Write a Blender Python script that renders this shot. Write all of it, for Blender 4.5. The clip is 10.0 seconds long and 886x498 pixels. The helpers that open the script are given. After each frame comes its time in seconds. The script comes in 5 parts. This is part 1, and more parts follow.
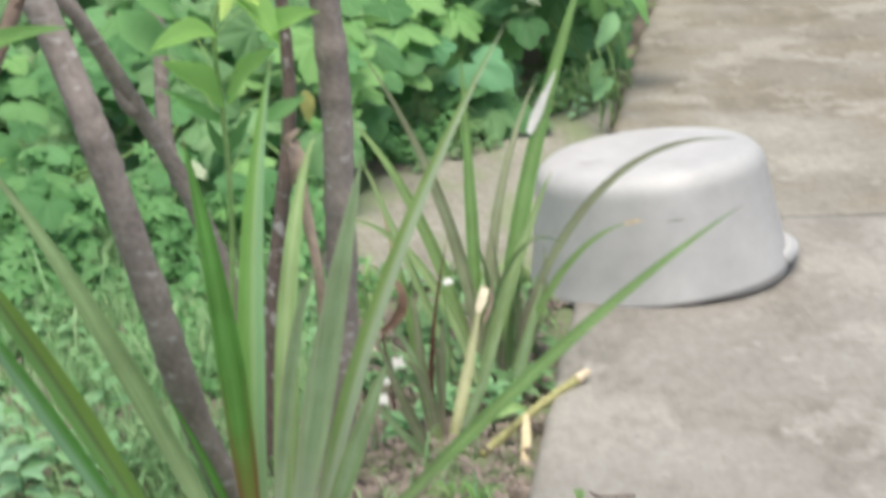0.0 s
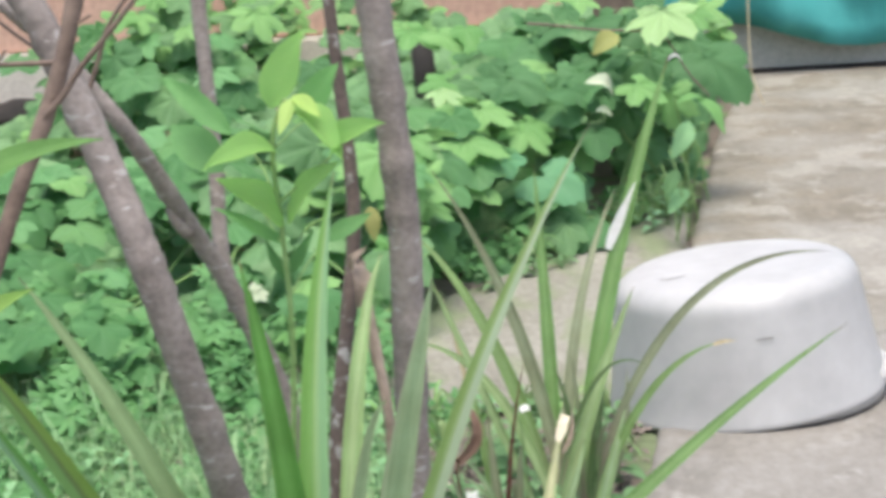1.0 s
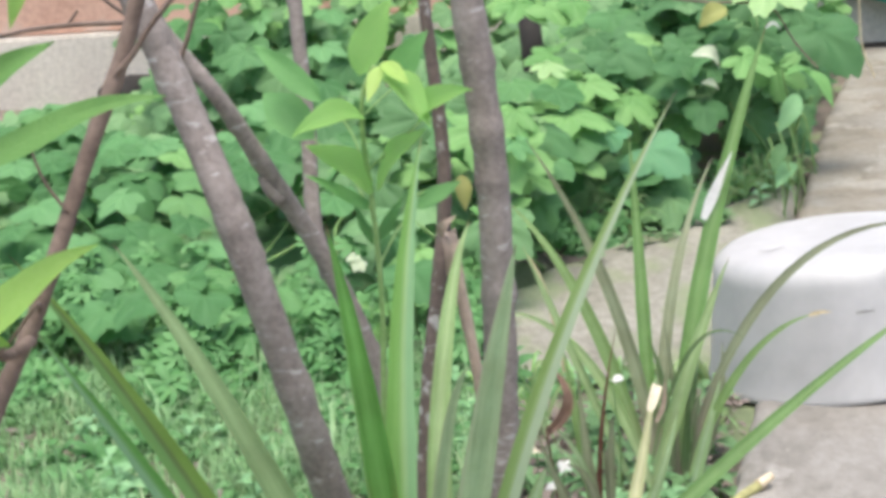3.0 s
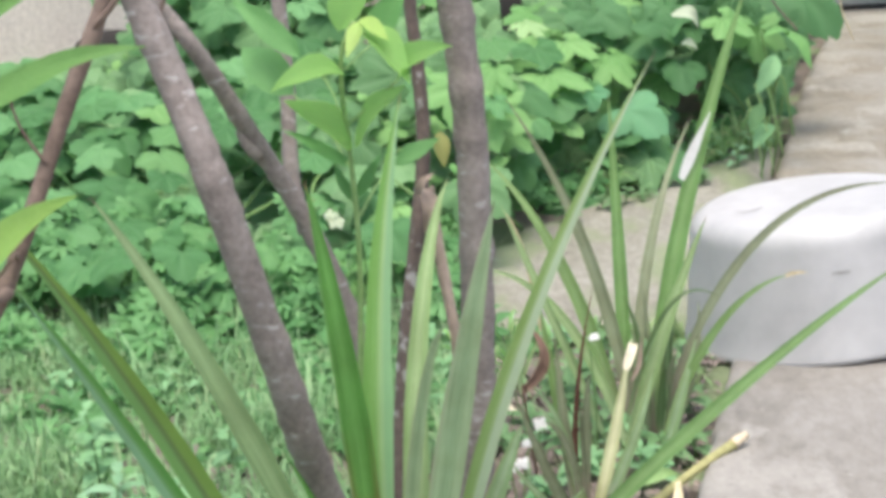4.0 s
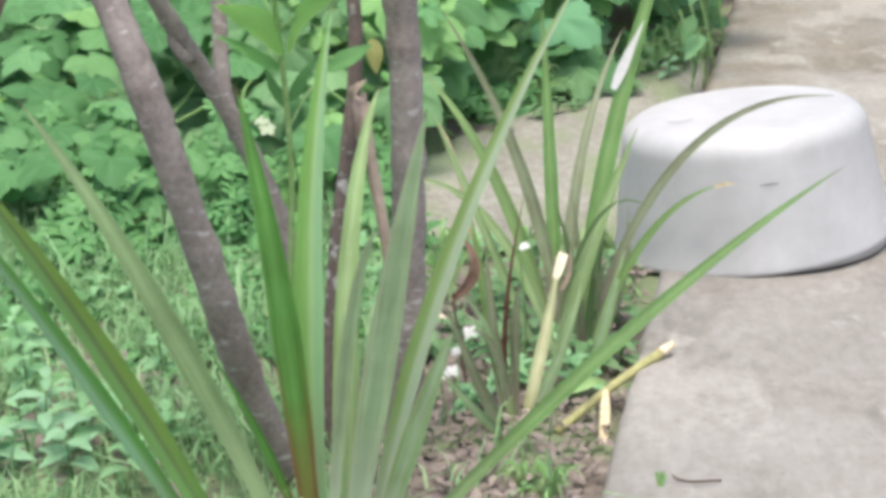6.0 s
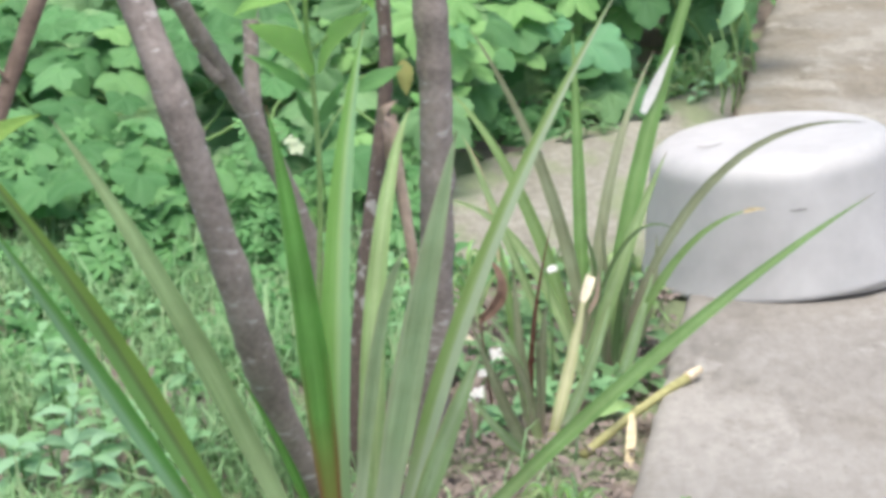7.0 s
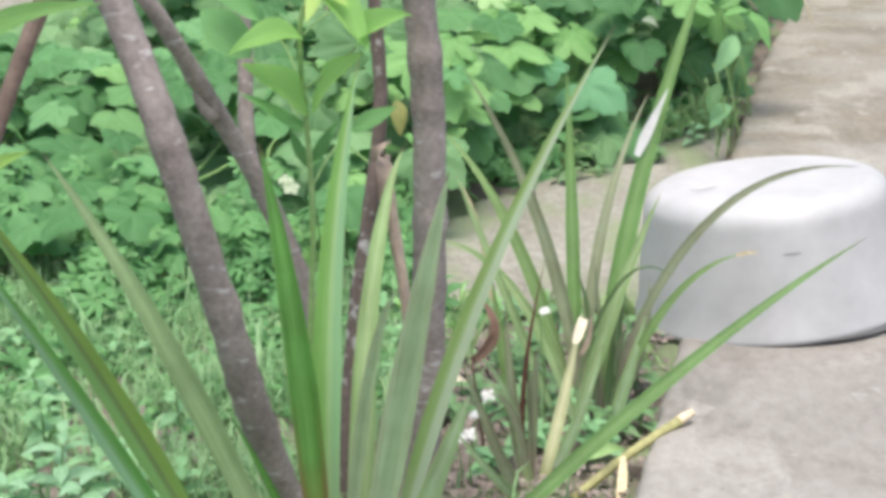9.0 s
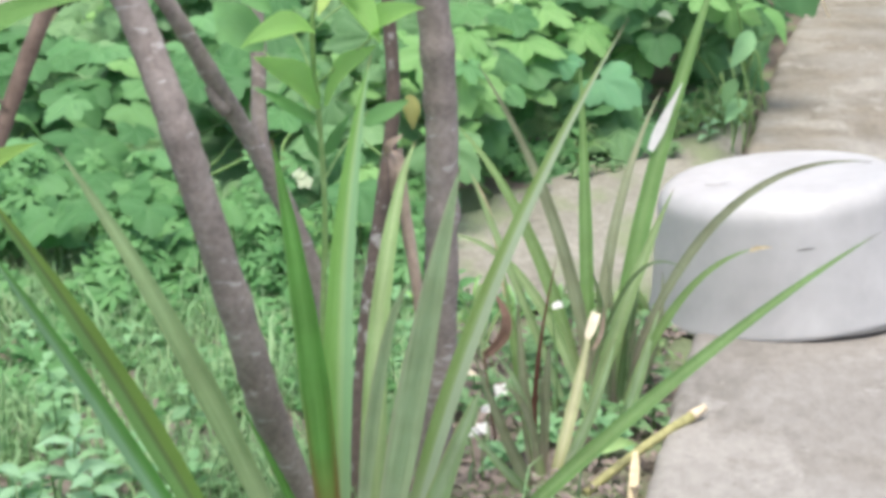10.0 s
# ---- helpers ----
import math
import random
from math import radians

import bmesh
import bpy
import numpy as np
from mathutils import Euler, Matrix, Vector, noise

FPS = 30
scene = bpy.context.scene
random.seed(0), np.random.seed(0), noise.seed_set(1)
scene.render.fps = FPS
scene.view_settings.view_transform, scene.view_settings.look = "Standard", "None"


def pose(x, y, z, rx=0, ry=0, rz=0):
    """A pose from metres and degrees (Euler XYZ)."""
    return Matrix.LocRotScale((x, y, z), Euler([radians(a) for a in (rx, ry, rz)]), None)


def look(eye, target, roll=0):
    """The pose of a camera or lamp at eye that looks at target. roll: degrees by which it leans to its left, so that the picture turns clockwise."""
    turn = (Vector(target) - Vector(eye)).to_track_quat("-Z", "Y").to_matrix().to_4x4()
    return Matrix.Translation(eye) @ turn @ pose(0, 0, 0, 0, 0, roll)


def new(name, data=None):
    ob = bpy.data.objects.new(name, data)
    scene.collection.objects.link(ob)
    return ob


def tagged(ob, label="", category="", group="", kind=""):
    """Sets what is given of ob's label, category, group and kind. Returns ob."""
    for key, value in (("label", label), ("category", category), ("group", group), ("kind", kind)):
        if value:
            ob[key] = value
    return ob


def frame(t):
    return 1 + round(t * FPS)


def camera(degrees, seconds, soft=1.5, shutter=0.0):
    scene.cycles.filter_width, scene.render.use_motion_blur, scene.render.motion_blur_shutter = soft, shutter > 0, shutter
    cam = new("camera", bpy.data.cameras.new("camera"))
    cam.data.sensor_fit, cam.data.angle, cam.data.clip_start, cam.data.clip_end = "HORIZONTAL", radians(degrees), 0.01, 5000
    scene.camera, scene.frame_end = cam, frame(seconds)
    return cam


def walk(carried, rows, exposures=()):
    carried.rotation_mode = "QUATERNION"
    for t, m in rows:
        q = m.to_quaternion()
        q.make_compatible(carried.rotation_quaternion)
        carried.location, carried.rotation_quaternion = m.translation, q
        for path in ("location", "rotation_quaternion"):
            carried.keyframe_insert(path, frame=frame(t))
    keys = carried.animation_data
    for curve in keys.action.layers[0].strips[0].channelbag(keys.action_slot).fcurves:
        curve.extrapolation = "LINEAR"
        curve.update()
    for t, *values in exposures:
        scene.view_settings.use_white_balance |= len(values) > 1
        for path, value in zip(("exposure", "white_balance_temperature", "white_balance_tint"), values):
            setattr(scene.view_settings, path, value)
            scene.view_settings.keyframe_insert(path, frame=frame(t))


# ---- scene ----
cam = camera(28.0, 10.0, soft=4.2, shutter=0.5)
PATH = [
    (0, (0.1104, -0.3339, 1.2332), (0.0532, 1.5830, 0.6655), -2.42),
    (0.5, (0.0829, -0.1955, 1.1983), (-0.0053, 1.7483, 0.7360), -3.35),
    (1, (0.0884, -0.1283, 1.1912), (-0.0370, 1.8190, 0.7527), -3.73),
    (1.5, (0.1110, -0.1234, 1.1816), (-0.1260, 1.8182, 0.7645), -4.47),
    (2, (0.1364, -0.1290, 1.1800), (-0.1203, 1.8149, 0.7860), -4.51),
    (2.5, (0.1355, -0.1305, 1.1719), (-0.1390, 1.7952, 0.7071), -4.59),
    (2.7, (0.1355, -0.1305, 1.1719), (-0.1334, 1.7993, 0.7209), -4.56),
    (3.8, (0.1324, -0.1321, 1.1672), (-0.1062, 1.7952, 0.6890), -3.83),
    (4, (0.1324, -0.1321, 1.1672), (-0.1032, 1.7905, 0.6691), -3.71),
    (4.5, (0.1316, -0.1320, 1.1667), (-0.0560, 1.7774, 0.6020), -3.36),
    (5, (0.1320, -0.1316, 1.1669), (-0.0391, 1.7786, 0.5997), -3.00),
    (5.5, (0.1310, -0.1322, 1.1667), (-0.0287, 1.7731, 0.5797), -2.70),
    (5.7, (0.1310, -0.1322, 1.1667), (-0.0268, 1.7672, 0.5605), -2.63),
    (6.8, (0.1275, -0.1323, 1.1666), (-0.0491, 1.7744, 0.5893), -2.08),
    (7, (0.1275, -0.1323, 1.1666), (-0.0615, 1.7733, 0.5897), -2.07),
    (7.5, (0.1256, -0.1307, 1.1668), (-0.0759, 1.7761, 0.5982), -1.92),
    (8, (0.1249, -0.1299, 1.1667), (-0.0701, 1.7802, 0.6070), -1.72),
    (8.5, (0.1278, -0.1300, 1.1675), (-0.0610, 1.7845, 0.6204), -1.48),
    (9, (0.1343, -0.1309, 1.1660), (-0.0508, 1.7879, 0.6331), -1.49),
    (9.5, (0.1396, -0.1304, 1.1637), (-0.0714, 1.7743, 0.5914), -1.28),
    (10, (0.1419, -0.1286, 1.1634), (-0.0623, 1.7869, 0.6257), -1.47),
]
walk(cam, [(t, look(eye, target, roll)) for t, eye, target, roll in PATH],
     exposures=[(0, 0.86, 6750, 7), (0.4, 1.01, 6600, 9), (1, 1.04, 6500, 10), (2.5, 1.08, 6500, 10), (10, 1.08, 6500, 10)])

# ---- world, sun, exposure ----
world = bpy.data.worlds.new("overcast_sky")
scene.world = world
world.use_nodes = True
wn, wl = world.node_tree.nodes, world.node_tree.links
sky = wn.new("ShaderNodeTexSky")
sky.sky_type = "NISHITA"
sky.sun_disc = False
sky.sun_elevation = radians(76)
sky.sun_rotation = radians(180)
sky.air_density, sky.dust_density, sky.ozone_density = 1.0, 4.0, 1.0
wn["Background"].inputs["Strength"].default_value = 0.122
wl.new(sky.outputs["Color"], wn["Background"].inputs["Color"])

sun_data = bpy.data.lights.new("sun", "SUN")
sun_data.energy, sun_data.angle, sun_data.color = 1.52, radians(35), (1.0, 0.96, 0.9)
sun = new("sun", sun_data)
sun.rotation_euler = (radians(14), 0, 0)


# ---- materials ----
def material(name):
    m = bpy.data.materials.new(name)
    m.use_nodes = True
    t = m.node_tree
    return m, t, t.nodes["Principled BSDF"], t.nodes["Material Output"]


def node(t, kind, **values):
    n = t.nodes.new("ShaderNode" + kind)
    for key, value in values.items():
        n.inputs[key.replace("_", " ")].default_value = value
    return n


def noise_of(t, scale, detail=4.0, rough=0.55, coord="Object", stretch=(1, 1, 1)):
    c = t.nodes.new("ShaderNodeTexCoord")
    mp = t.nodes.new("ShaderNodeMapping")
    mp.inputs["Scale"].default_value = stretch
    n = node(t, "TexNoise", Scale=scale, Detail=detail, Roughness=rough)
    t.links.new(c.outputs[coord], mp.inputs["Vector"])
    t.links.new(mp.outputs["Vector"], n.inputs["Vector"])
    return n.outputs["Fac"]


def ramp(t, fac, *stops):
    r = t.nodes.new("ShaderNodeValToRGB")
    e = r.color_ramp.elements
    while len(e) < len(stops):
        e.new(0.5)
    for el, (p, c) in zip(e, stops):
        el.position, el.color = p, (*c, 1)
    t.links.new(fac, r.inputs["Fac"])
    return r.outputs["Color"]


def mix(t, fac, a, b, kind="MIX"):
    m = t.nodes.new("ShaderNodeMix")
    m.data_type, m.blend_type = "RGBA", kind
    for socket, value in ((m.inputs["Factor"], fac), (m.inputs["A"], a), (m.inputs["B"], b)):
        if isinstance(value, bpy.types.NodeSocket):
            t.links.new(value, socket)
        elif isinstance(value, tuple):
            socket.default_value = (*value, 1)
        else:
            socket.default_value = value
    return m.outputs["Result"]


def bump(t, height, bsdf, strength=0.4, distance=0.01):
    b = node(t, "Bump", Strength=strength, Distance=distance)
    t.links.new(height, b.inputs["Height"])
    t.links.new(b.outputs["Normal"], bsdf.inputs["Normal"])


def surface(name, low, high, scale, rough=0.8, fine=60.0, relief=0.4, depth=0.01, spots=None, coord="Object", stretch=(1, 1, 1), soft=0.07, marks=None):
    """A mottled matt surface: a broad tone, a fine grain and, if asked, patches (colour, scale, threshold)."""
    m, t, b, _ = material(name)
    broad = noise_of(t, scale, 5, 0.6, coord, stretch)
    grain = noise_of(t, fine, 4, 0.65, coord, stretch)
    c = ramp(t, broad, (0.3, low), (0.7, high))
    c = mix(t, 0.35, c, ramp(t, grain, (0.3, tuple(v * 0.55 for v in low)), (0.7, tuple(min(1, v * 1.25) for v in high))))
    if spots:
        colour, size, edge = spots
        c = mix(t, ramp(t, noise_of(t, size, 3, 0.5, coord, marks or stretch), (edge, (0, 0, 0)), (edge + soft, (0.8, 0.8, 0.8))), c, colour)
    t.links.new(c, b.inputs["Base Color"])
    b.inputs["Roughness"].default_value = rough
    both = t.nodes.new("ShaderNodeMath")
    both.operation = "MULTIPLY_ADD"
    t.links.new(grain, both.inputs[0])
    both.inputs[1].default_value = 0.5
    t.links.new(broad, both.inputs[2])
    bump(t, both.outputs[0], b, relief, depth)
    return m


def vary(t, island):
    n = t.nodes.new("ShaderNodeNewGeometry" if island else "ShaderNodeObjectInfo")
    return n.outputs["Random Per Island" if island else "Random"]


def foliage(name, dark, light, vein, rough=0.55, glow=0.32, island=False, wide=0.1, yellow=None):
    """A leaf: a tone of its own, paler veins along the leaf's lobes (UV x is the way off the vein), mottling and light through it."""
    m, t, b, out = material(name)
    c = ramp(t, vary(t, island), (0.0, dark), (0.75, light), (1.0, yellow or light))
    c = mix(t, 0.35, c, ramp(t, noise_of(t, 25, 4), (0.3, dark), (0.7, light)))
    uv = t.nodes.new("ShaderNodeUVMap")
    sep = t.nodes.new("ShaderNodeSeparateXYZ")
    t.links.new(uv.outputs["UV"], sep.inputs["Vector"])
    c = mix(t, ramp(t, sep.outputs["X"], (0.0, (0.2, 0.2, 0.2)), (wide, (0, 0, 0))), c, vein)
    t.links.new(c, b.inputs["Base Color"])
    b.inputs["Roughness"].default_value = rough
    b.inputs["Specular IOR Level"].default_value = 0.28
    bump(t, noise_of(t, 60, 3), b, 0.35, 0.004)
    tr = t.nodes.new("ShaderNodeBsdfTranslucent")
    t.links.new(mix(t, 0.5, c, light), tr.inputs["Color"])
    ms = t.nodes.new("ShaderNodeMixShader")
    ms.inputs["Fac"].default_value = glow
    for a, i in ((b.outputs["BSDF"], 1), (tr.outputs["BSDF"], 2)):
        t.links.new(a, ms.inputs[i])
    t.links.new(ms.outputs["Shader"], out.inputs["Surface"])
    return m


def strap(name, edge, middle, base, tip, glow=0.25, rim=None, halves=None, band=0.12, foot_edges=None):
    """A long strap leaf: streaks along it, paler or darker middle, a tinted foot and a dry tip (UV: x across, y along)."""
    m, t, b, out = material(name)
    uv = t.nodes.new("ShaderNodeUVMap")
    sep = t.nodes.new("ShaderNodeSeparateXYZ")
    t.links.new(uv.outputs["UV"], sep.inputs["Vector"])
    mp = t.nodes.new("ShaderNodeMapping")
    mp.inputs["Scale"].default_value = (11, 1.1, 1)
    t.links.new(uv.outputs["UV"], mp.inputs["Vector"])
    streak = node(t, "TexNoise", Scale=1.6, Detail=4.0, Roughness=0.6)
    t.links.new(mp.outputs["Vector"], streak.inputs["Vector"])
    c = ramp(t, sep.outputs["X"], (0.0, edge), (0.22, edge), (0.5, middle), (0.78, edge))
    c = mix(t, ramp(t, streak.outputs["Fac"], (0.35, (0, 0, 0)), (0.65, (0.75, 0.75, 0.75))), c, middle)
    fine = node(t, "TexNoise", Scale=4.5, Detail=3.0, Roughness=0.6)
    t.links.new(mp.outputs["Vector"], fine.inputs["Vector"])
    c = mix(t, 1.0, c, ramp(t, fine.outputs["Fac"], (0.3, (0.56, 0.6, 0.52)), (0.65, (1.14, 1.12, 1.08))), "MULTIPLY")
    blotch = noise_of(t, 9.0, 4, 0.6)
    c = mix(t, 1.0, c, ramp(t, blotch, (0.3, (0.8, 0.78, 0.74)), (0.62, (1.08, 1.08, 1.08))), "MULTIPLY")
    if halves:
        # light falling unevenly on a keeled leaf's two blades, put into the colour, and a dull line along the keel
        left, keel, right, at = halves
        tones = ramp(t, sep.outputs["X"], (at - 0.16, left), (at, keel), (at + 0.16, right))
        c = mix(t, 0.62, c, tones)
    if rim:
        c = mix(t, ramp(t, sep.outputs["X"], (0.0, (0.8, 0.8, 0.8)), (band, (0, 0, 0))), c, rim)
    tone = node(t, "HueSaturation")
    r = t.nodes.new("ShaderNodeMapRange")
    r.inputs["To Min"].default_value, r.inputs["To Max"].default_value = 0.8, 1.2
    t.links.new(vary(t, False), r.inputs["Value"])
    t.links.new(r.outputs["Result"], tone.inputs["Value"])
    t.links.new(c, tone.inputs["Color"])
    c = mix(t, ramp(t, sep.outputs["Y"], (0.02, (0.9, 0.9, 0.9)), (0.26, (0, 0, 0))), tone.outputs["Color"], base)
    if foot_edges:
        # the tint climbs higher along both edges
        up = ramp(t, sep.outputs["Y"], (0.12, (0.85, 0.85, 0.85)), (0.4, (0, 0, 0)))
        side = ramp(t, sep.outputs["X"], (0.0, (1, 1, 1)), (0.3, (0.08, 0.08, 0.08)), (0.74, (0.08, 0.08, 0.08)), (0.98, (1, 1, 1)))
        c = mix(t, mix(t, 1.0, up, side, "MULTIPLY"), c, foot_edges)
    c = mix(t, ramp(t, sep.outputs["Y"], (0.955, (0, 0, 0)), (0.985, (0.9, 0.9, 0.9))), c, tip)
    t.links.new(c, b.inputs["Base Color"])
    b.inputs["Roughness"].default_value = 0.5
    b.inputs["Specular IOR Level"].default_value = 0.35
    bump(t, streak.outputs["Fac"], b, 0.3, 0.003)
    tr = t.nodes.new("ShaderNodeBsdfTranslucent")
    t.links.new(c, tr.inputs["Color"])
    ms = t.nodes.new("ShaderNodeMixShader")
    ms.inputs["Fac"].default_value = glow
    t.links.new(b.outputs["BSDF"], ms.inputs[1])
    t.links.new(tr.outputs["BSDF"], ms.inputs[2])
    t.links.new(ms.outputs["Shader"], out.inputs["Surface"])
    return m


def concrete(name, low, high, stain, stained=0.5):
    """Trowelled concrete: a broad tone, brown stains, ragged pale worn patches, darker damp blotches, fine grain and pits."""
    m, t, b, _ = material(name)
    c = ramp(t, noise_of(t, 1.1, 4, 0.55), (0.38, low), (0.6, high))
    stains = ramp(t, noise_of(t, 1.6, 6, 0.62), (stained, (0, 0, 0)), (stained + 0.12, (0.75, 0.75, 0.75)))
    c = mix(t, stains, c, stain)
    blotch = noise_of(t, 3.6, 7, 0.64, stretch=(1.2, 0.6, 1))
    c = mix(t, 1.0, c, ramp(t, blotch, (0.39, (0.8, 0.795, 0.78)), (0.5, (1.0, 1.0, 1.0))), "MULTIPLY")
    worn = ramp(t, noise_of(t, 2.9, 8, 0.66, stretch=(1.0, 0.7, 1)), (0.53, (0, 0, 0)), (0.585, (0.6, 0.6, 0.6)))
    c = mix(t, worn, c, tuple(1.2 * v for v in high))
    flecks = ramp(t, noise_of(t, 8.0, 6, 0.6, stretch=(1.0, 0.6, 1)), (0.62, (0, 0, 0)), (0.66, (0.55, 0.55, 0.55)))
    c = mix(t, flecks, c, tuple(1.3 * v for v in high))
    grain = noise_of(t, 34, 5, 0.7, stretch=(1.2, 0.6, 1))
    c = mix(t, 1.0, c, ramp(t, grain, (0.34, (0.84, 0.83, 0.82)), (0.64, (1.06, 1.06, 1.05))), "MULTIPLY")
    pits = noise_of(t, 46, 4, 0.65)
    c = mix(t, ramp(t, pits, (0.31, (0.45, 0.45, 0.45)), (0.41, (0, 0, 0))), c, (0.14, 0.13, 0.115))
    t.links.new(c, b.inputs["Base Color"])
    b.inputs["Roughness"].default_value = 0.9
    bump(t, grain, b, 0.3, 0.005)
    return m


CONCRETE = concrete("worn_concrete", (0.248, 0.233, 0.208), (0.302, 0.287, 0.26), (0.228, 0.209, 0.178))
BROWN_CONCRETE = concrete("brown_stained_concrete", (0.232, 0.214, 0.178), (0.308, 0.292, 0.254), (0.218, 0.19, 0.144), 0.45)
OLD_CONCRETE = surface("mossy_concrete", (0.17, 0.16, 0.122), (0.335, 0.32, 0.265), 5.0, 0.92, 50, 0.8, 0.014, ((0.2, 0.245, 0.125), 6.0, 0.47), stretch=(1, 0.45, 1), soft=0.16)
PLINTH = surface("beige_plaster", (0.56, 0.51, 0.44), (0.7, 0.65, 0.57), 2.5, 0.9, 40, 0.4)
ORANGE = surface("orange_wall_paint", (0.55, 0.325, 0.24), (0.66, 0.435, 0.34), 1.5, 0.75, 30, 0.15, 0.01, ((0.6, 0.46, 0.38), 2.6, 0.58))
DARK_CEMENT = surface("damp_cement", (0.32, 0.34, 0.3), (0.47, 0.47, 0.43), 3.0, 0.9, 40, 0.5)
SOIL = surface("soil", (0.13, 0.105, 0.085), (0.27, 0.225, 0.185), 5.0, 0.95, 45, 0.9, 0.03, ((0.16, 0.22, 0.1), 3.5, 0.5))
BARK = surface("grey_brown_bark", (0.16, 0.13, 0.115), (0.35, 0.305, 0.28), 10.0, 0.85, 90, 0.6, 0.004, ((0.48, 0.45, 0.43), 34.0, 0.615), stretch=(1, 1, 1.05), soft=0.09, marks=(0.8, 0.8, 1.9))
BARK_SPOTTED = surface("lichen_spotted_bark", (0.1, 0.075, 0.065), (0.2, 0.15, 0.13), 18.0, 0.85, 90, 0.6, 0.004, ((0.5, 0.48, 0.46), 45.0, 0.58), soft=0.1)
TWIG = surface("brown_twig_bark", (0.11, 0.075, 0.058), (0.24, 0.175, 0.14), 20.0, 0.8, 90, 0.4, 0.003)
DARK_WOOD_AND_GAPS = surface("dark_wet_wood", (0.012, 0.011, 0.01), (0.035, 0.03, 0.026), 9.0, 0.85)
DRY = surface("dry_leaf_brown", (0.2, 0.115, 0.08), (0.36, 0.23, 0.17), 14.0, 0.8, 80, 0.5, 0.004)
LITTER = surface("rotting_leaf_litter", (0.11, 0.085, 0.07), (0.35, 0.29, 0.25), 9.0, 0.85, 60, 0.5, 0.004)
PALE_DRY = surface("dry_leaf_straw", (0.5, 0.4, 0.22), (0.72, 0.63, 0.42), 16.0, 0.75, 90, 0.4, 0.003)
CUT_PALE = surface("cut_leaf_flesh", (0.6, 0.46, 0.3), (0.8, 0.7, 0.5), 30.0, 0.7)
PETAL = surface("white_petal", (0.72, 0.72, 0.66), (0.85, 0.85, 0.8), 30.0, 0.6)
STUB = surface("yellow_green_leaf_base", (0.27, 0.27, 0.09), (0.45, 0.42, 0.19), 20.0, 0.55, 90, 0.3, 0.003)
TUB = surface("grey_white_plastic", (0.44, 0.438, 0.43), (0.475, 0.472, 0.463), 2.0, 0.52, 6, 0.015, 0.002)
SCUFF = surface("dirt_scuff", (0.2, 0.19, 0.17), (0.36, 0.35, 0.33), 30.0, 0.8)
NET = surface("teal_shade_net", (0.035, 0.29, 0.275), (0.075, 0.385, 0.365), 3.0, 0.7, 220, 0.5, 0.003)
STEM = surface("green_stem", (0.1, 0.2, 0.05), (0.17, 0.3, 0.09), 20.0, 0.6)

VINE = foliage("vine_leaf", (0.07, 0.175, 0.06), (0.2, 0.375, 0.16), (0.29, 0.47, 0.25), island=False, yellow=(0.3, 0.5, 0.19))
VINE_COOL = foliage("broad_vine_leaf", (0.05, 0.16, 0.05), (0.135, 0.325, 0.115), (0.2, 0.4, 0.18), yellow=(0.2, 0.4, 0.14))
VINE_DARK = foliage("mature_vine_leaf", (0.07, 0.18, 0.065), (0.13, 0.3, 0.115), (0.18, 0.36, 0.16))
VINE_PALE = foliage("pale_vine_leaf", (0.12, 0.31, 0.11), (0.185, 0.395, 0.16), (0.23, 0.44, 0.2))
VINE_BLUE = foliage("blue_green_vine_leaf", (0.115, 0.315, 0.145), (0.17, 0.395, 0.195), (0.22, 0.44, 0.24))
YOUNG_PALE = foliage("youngest_lobed_leaf", (0.34, 0.56, 0.22), (0.46, 0.66, 0.32), (0.52, 0.7, 0.4), glow=0.35)
VINE_BRIGHT = foliage("young_lobed_leaf", (0.14, 0.35, 0.1), (0.28, 0.51, 0.18), (0.36, 0.58, 0.26), glow=0.35)
# leaf colour raised to brighten the shaded tangle under the outer vines
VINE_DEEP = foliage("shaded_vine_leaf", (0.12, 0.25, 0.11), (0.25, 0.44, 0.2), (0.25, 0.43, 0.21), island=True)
COVER = foliage("ground_cover_leaf", (0.065, 0.2, 0.06), (0.18, 0.4, 0.145), (0.28, 0.5, 0.24), island=True)
GRASS = foliage("grass_blade", (0.19, 0.37, 0.15), (0.31, 0.49, 0.25), (0.31, 0.49, 0.25), island=True, yellow=(0.42, 0.5, 0.28))
SHOOT = foliage("young_shoot_leaf", (0.28, 0.58, 0.15), (0.38, 0.66, 0.21), (0.42, 0.66, 0.26), 0.5, 0.6, wide=0.07)
SHOOT_GREEN = foliage("shoot_leaf_green", (0.12, 0.31, 0.09), (0.18, 0.4, 0.14), (0.24, 0.44, 0.18), 0.5, 0.35, wide=0.07)
SHOOT_TIP = foliage("yellow_shoot_leaf", (0.4, 0.6, 0.15), (0.5, 0.68, 0.22), (0.54, 0.68, 0.28), 0.4, 0.4, wide=0.07)
SAPLING = foliage("sapling_leaf", (0.29, 0.54, 0.1), (0.4, 0.63, 0.17), (0.46, 0.65, 0.24), 0.5, 0.5, wide=0.07)
SAPLING_GREEN = foliage("sapling_mature_leaf", (0.085, 0.22, 0.05), (0.14, 0.29, 0.08), (0.21, 0.36, 0.12), 0.6, 0.3, wide=0.07)
STEM_PALE = surface("pale_green_stem", (0.2, 0.36, 0.1), (0.34, 0.5, 0.2), 20.0, 0.6)
TAN_DRY = surface("dry_leaf_tan", (0.33, 0.25, 0.19), (0.52, 0.41, 0.33), 14.0, 0.8, 80, 0.5, 0.004)
PALE_LEAF = foliage("cream_leaf", (0.5, 0.58, 0.38), (0.62, 0.68, 0.5), (0.7, 0.74, 0.6))
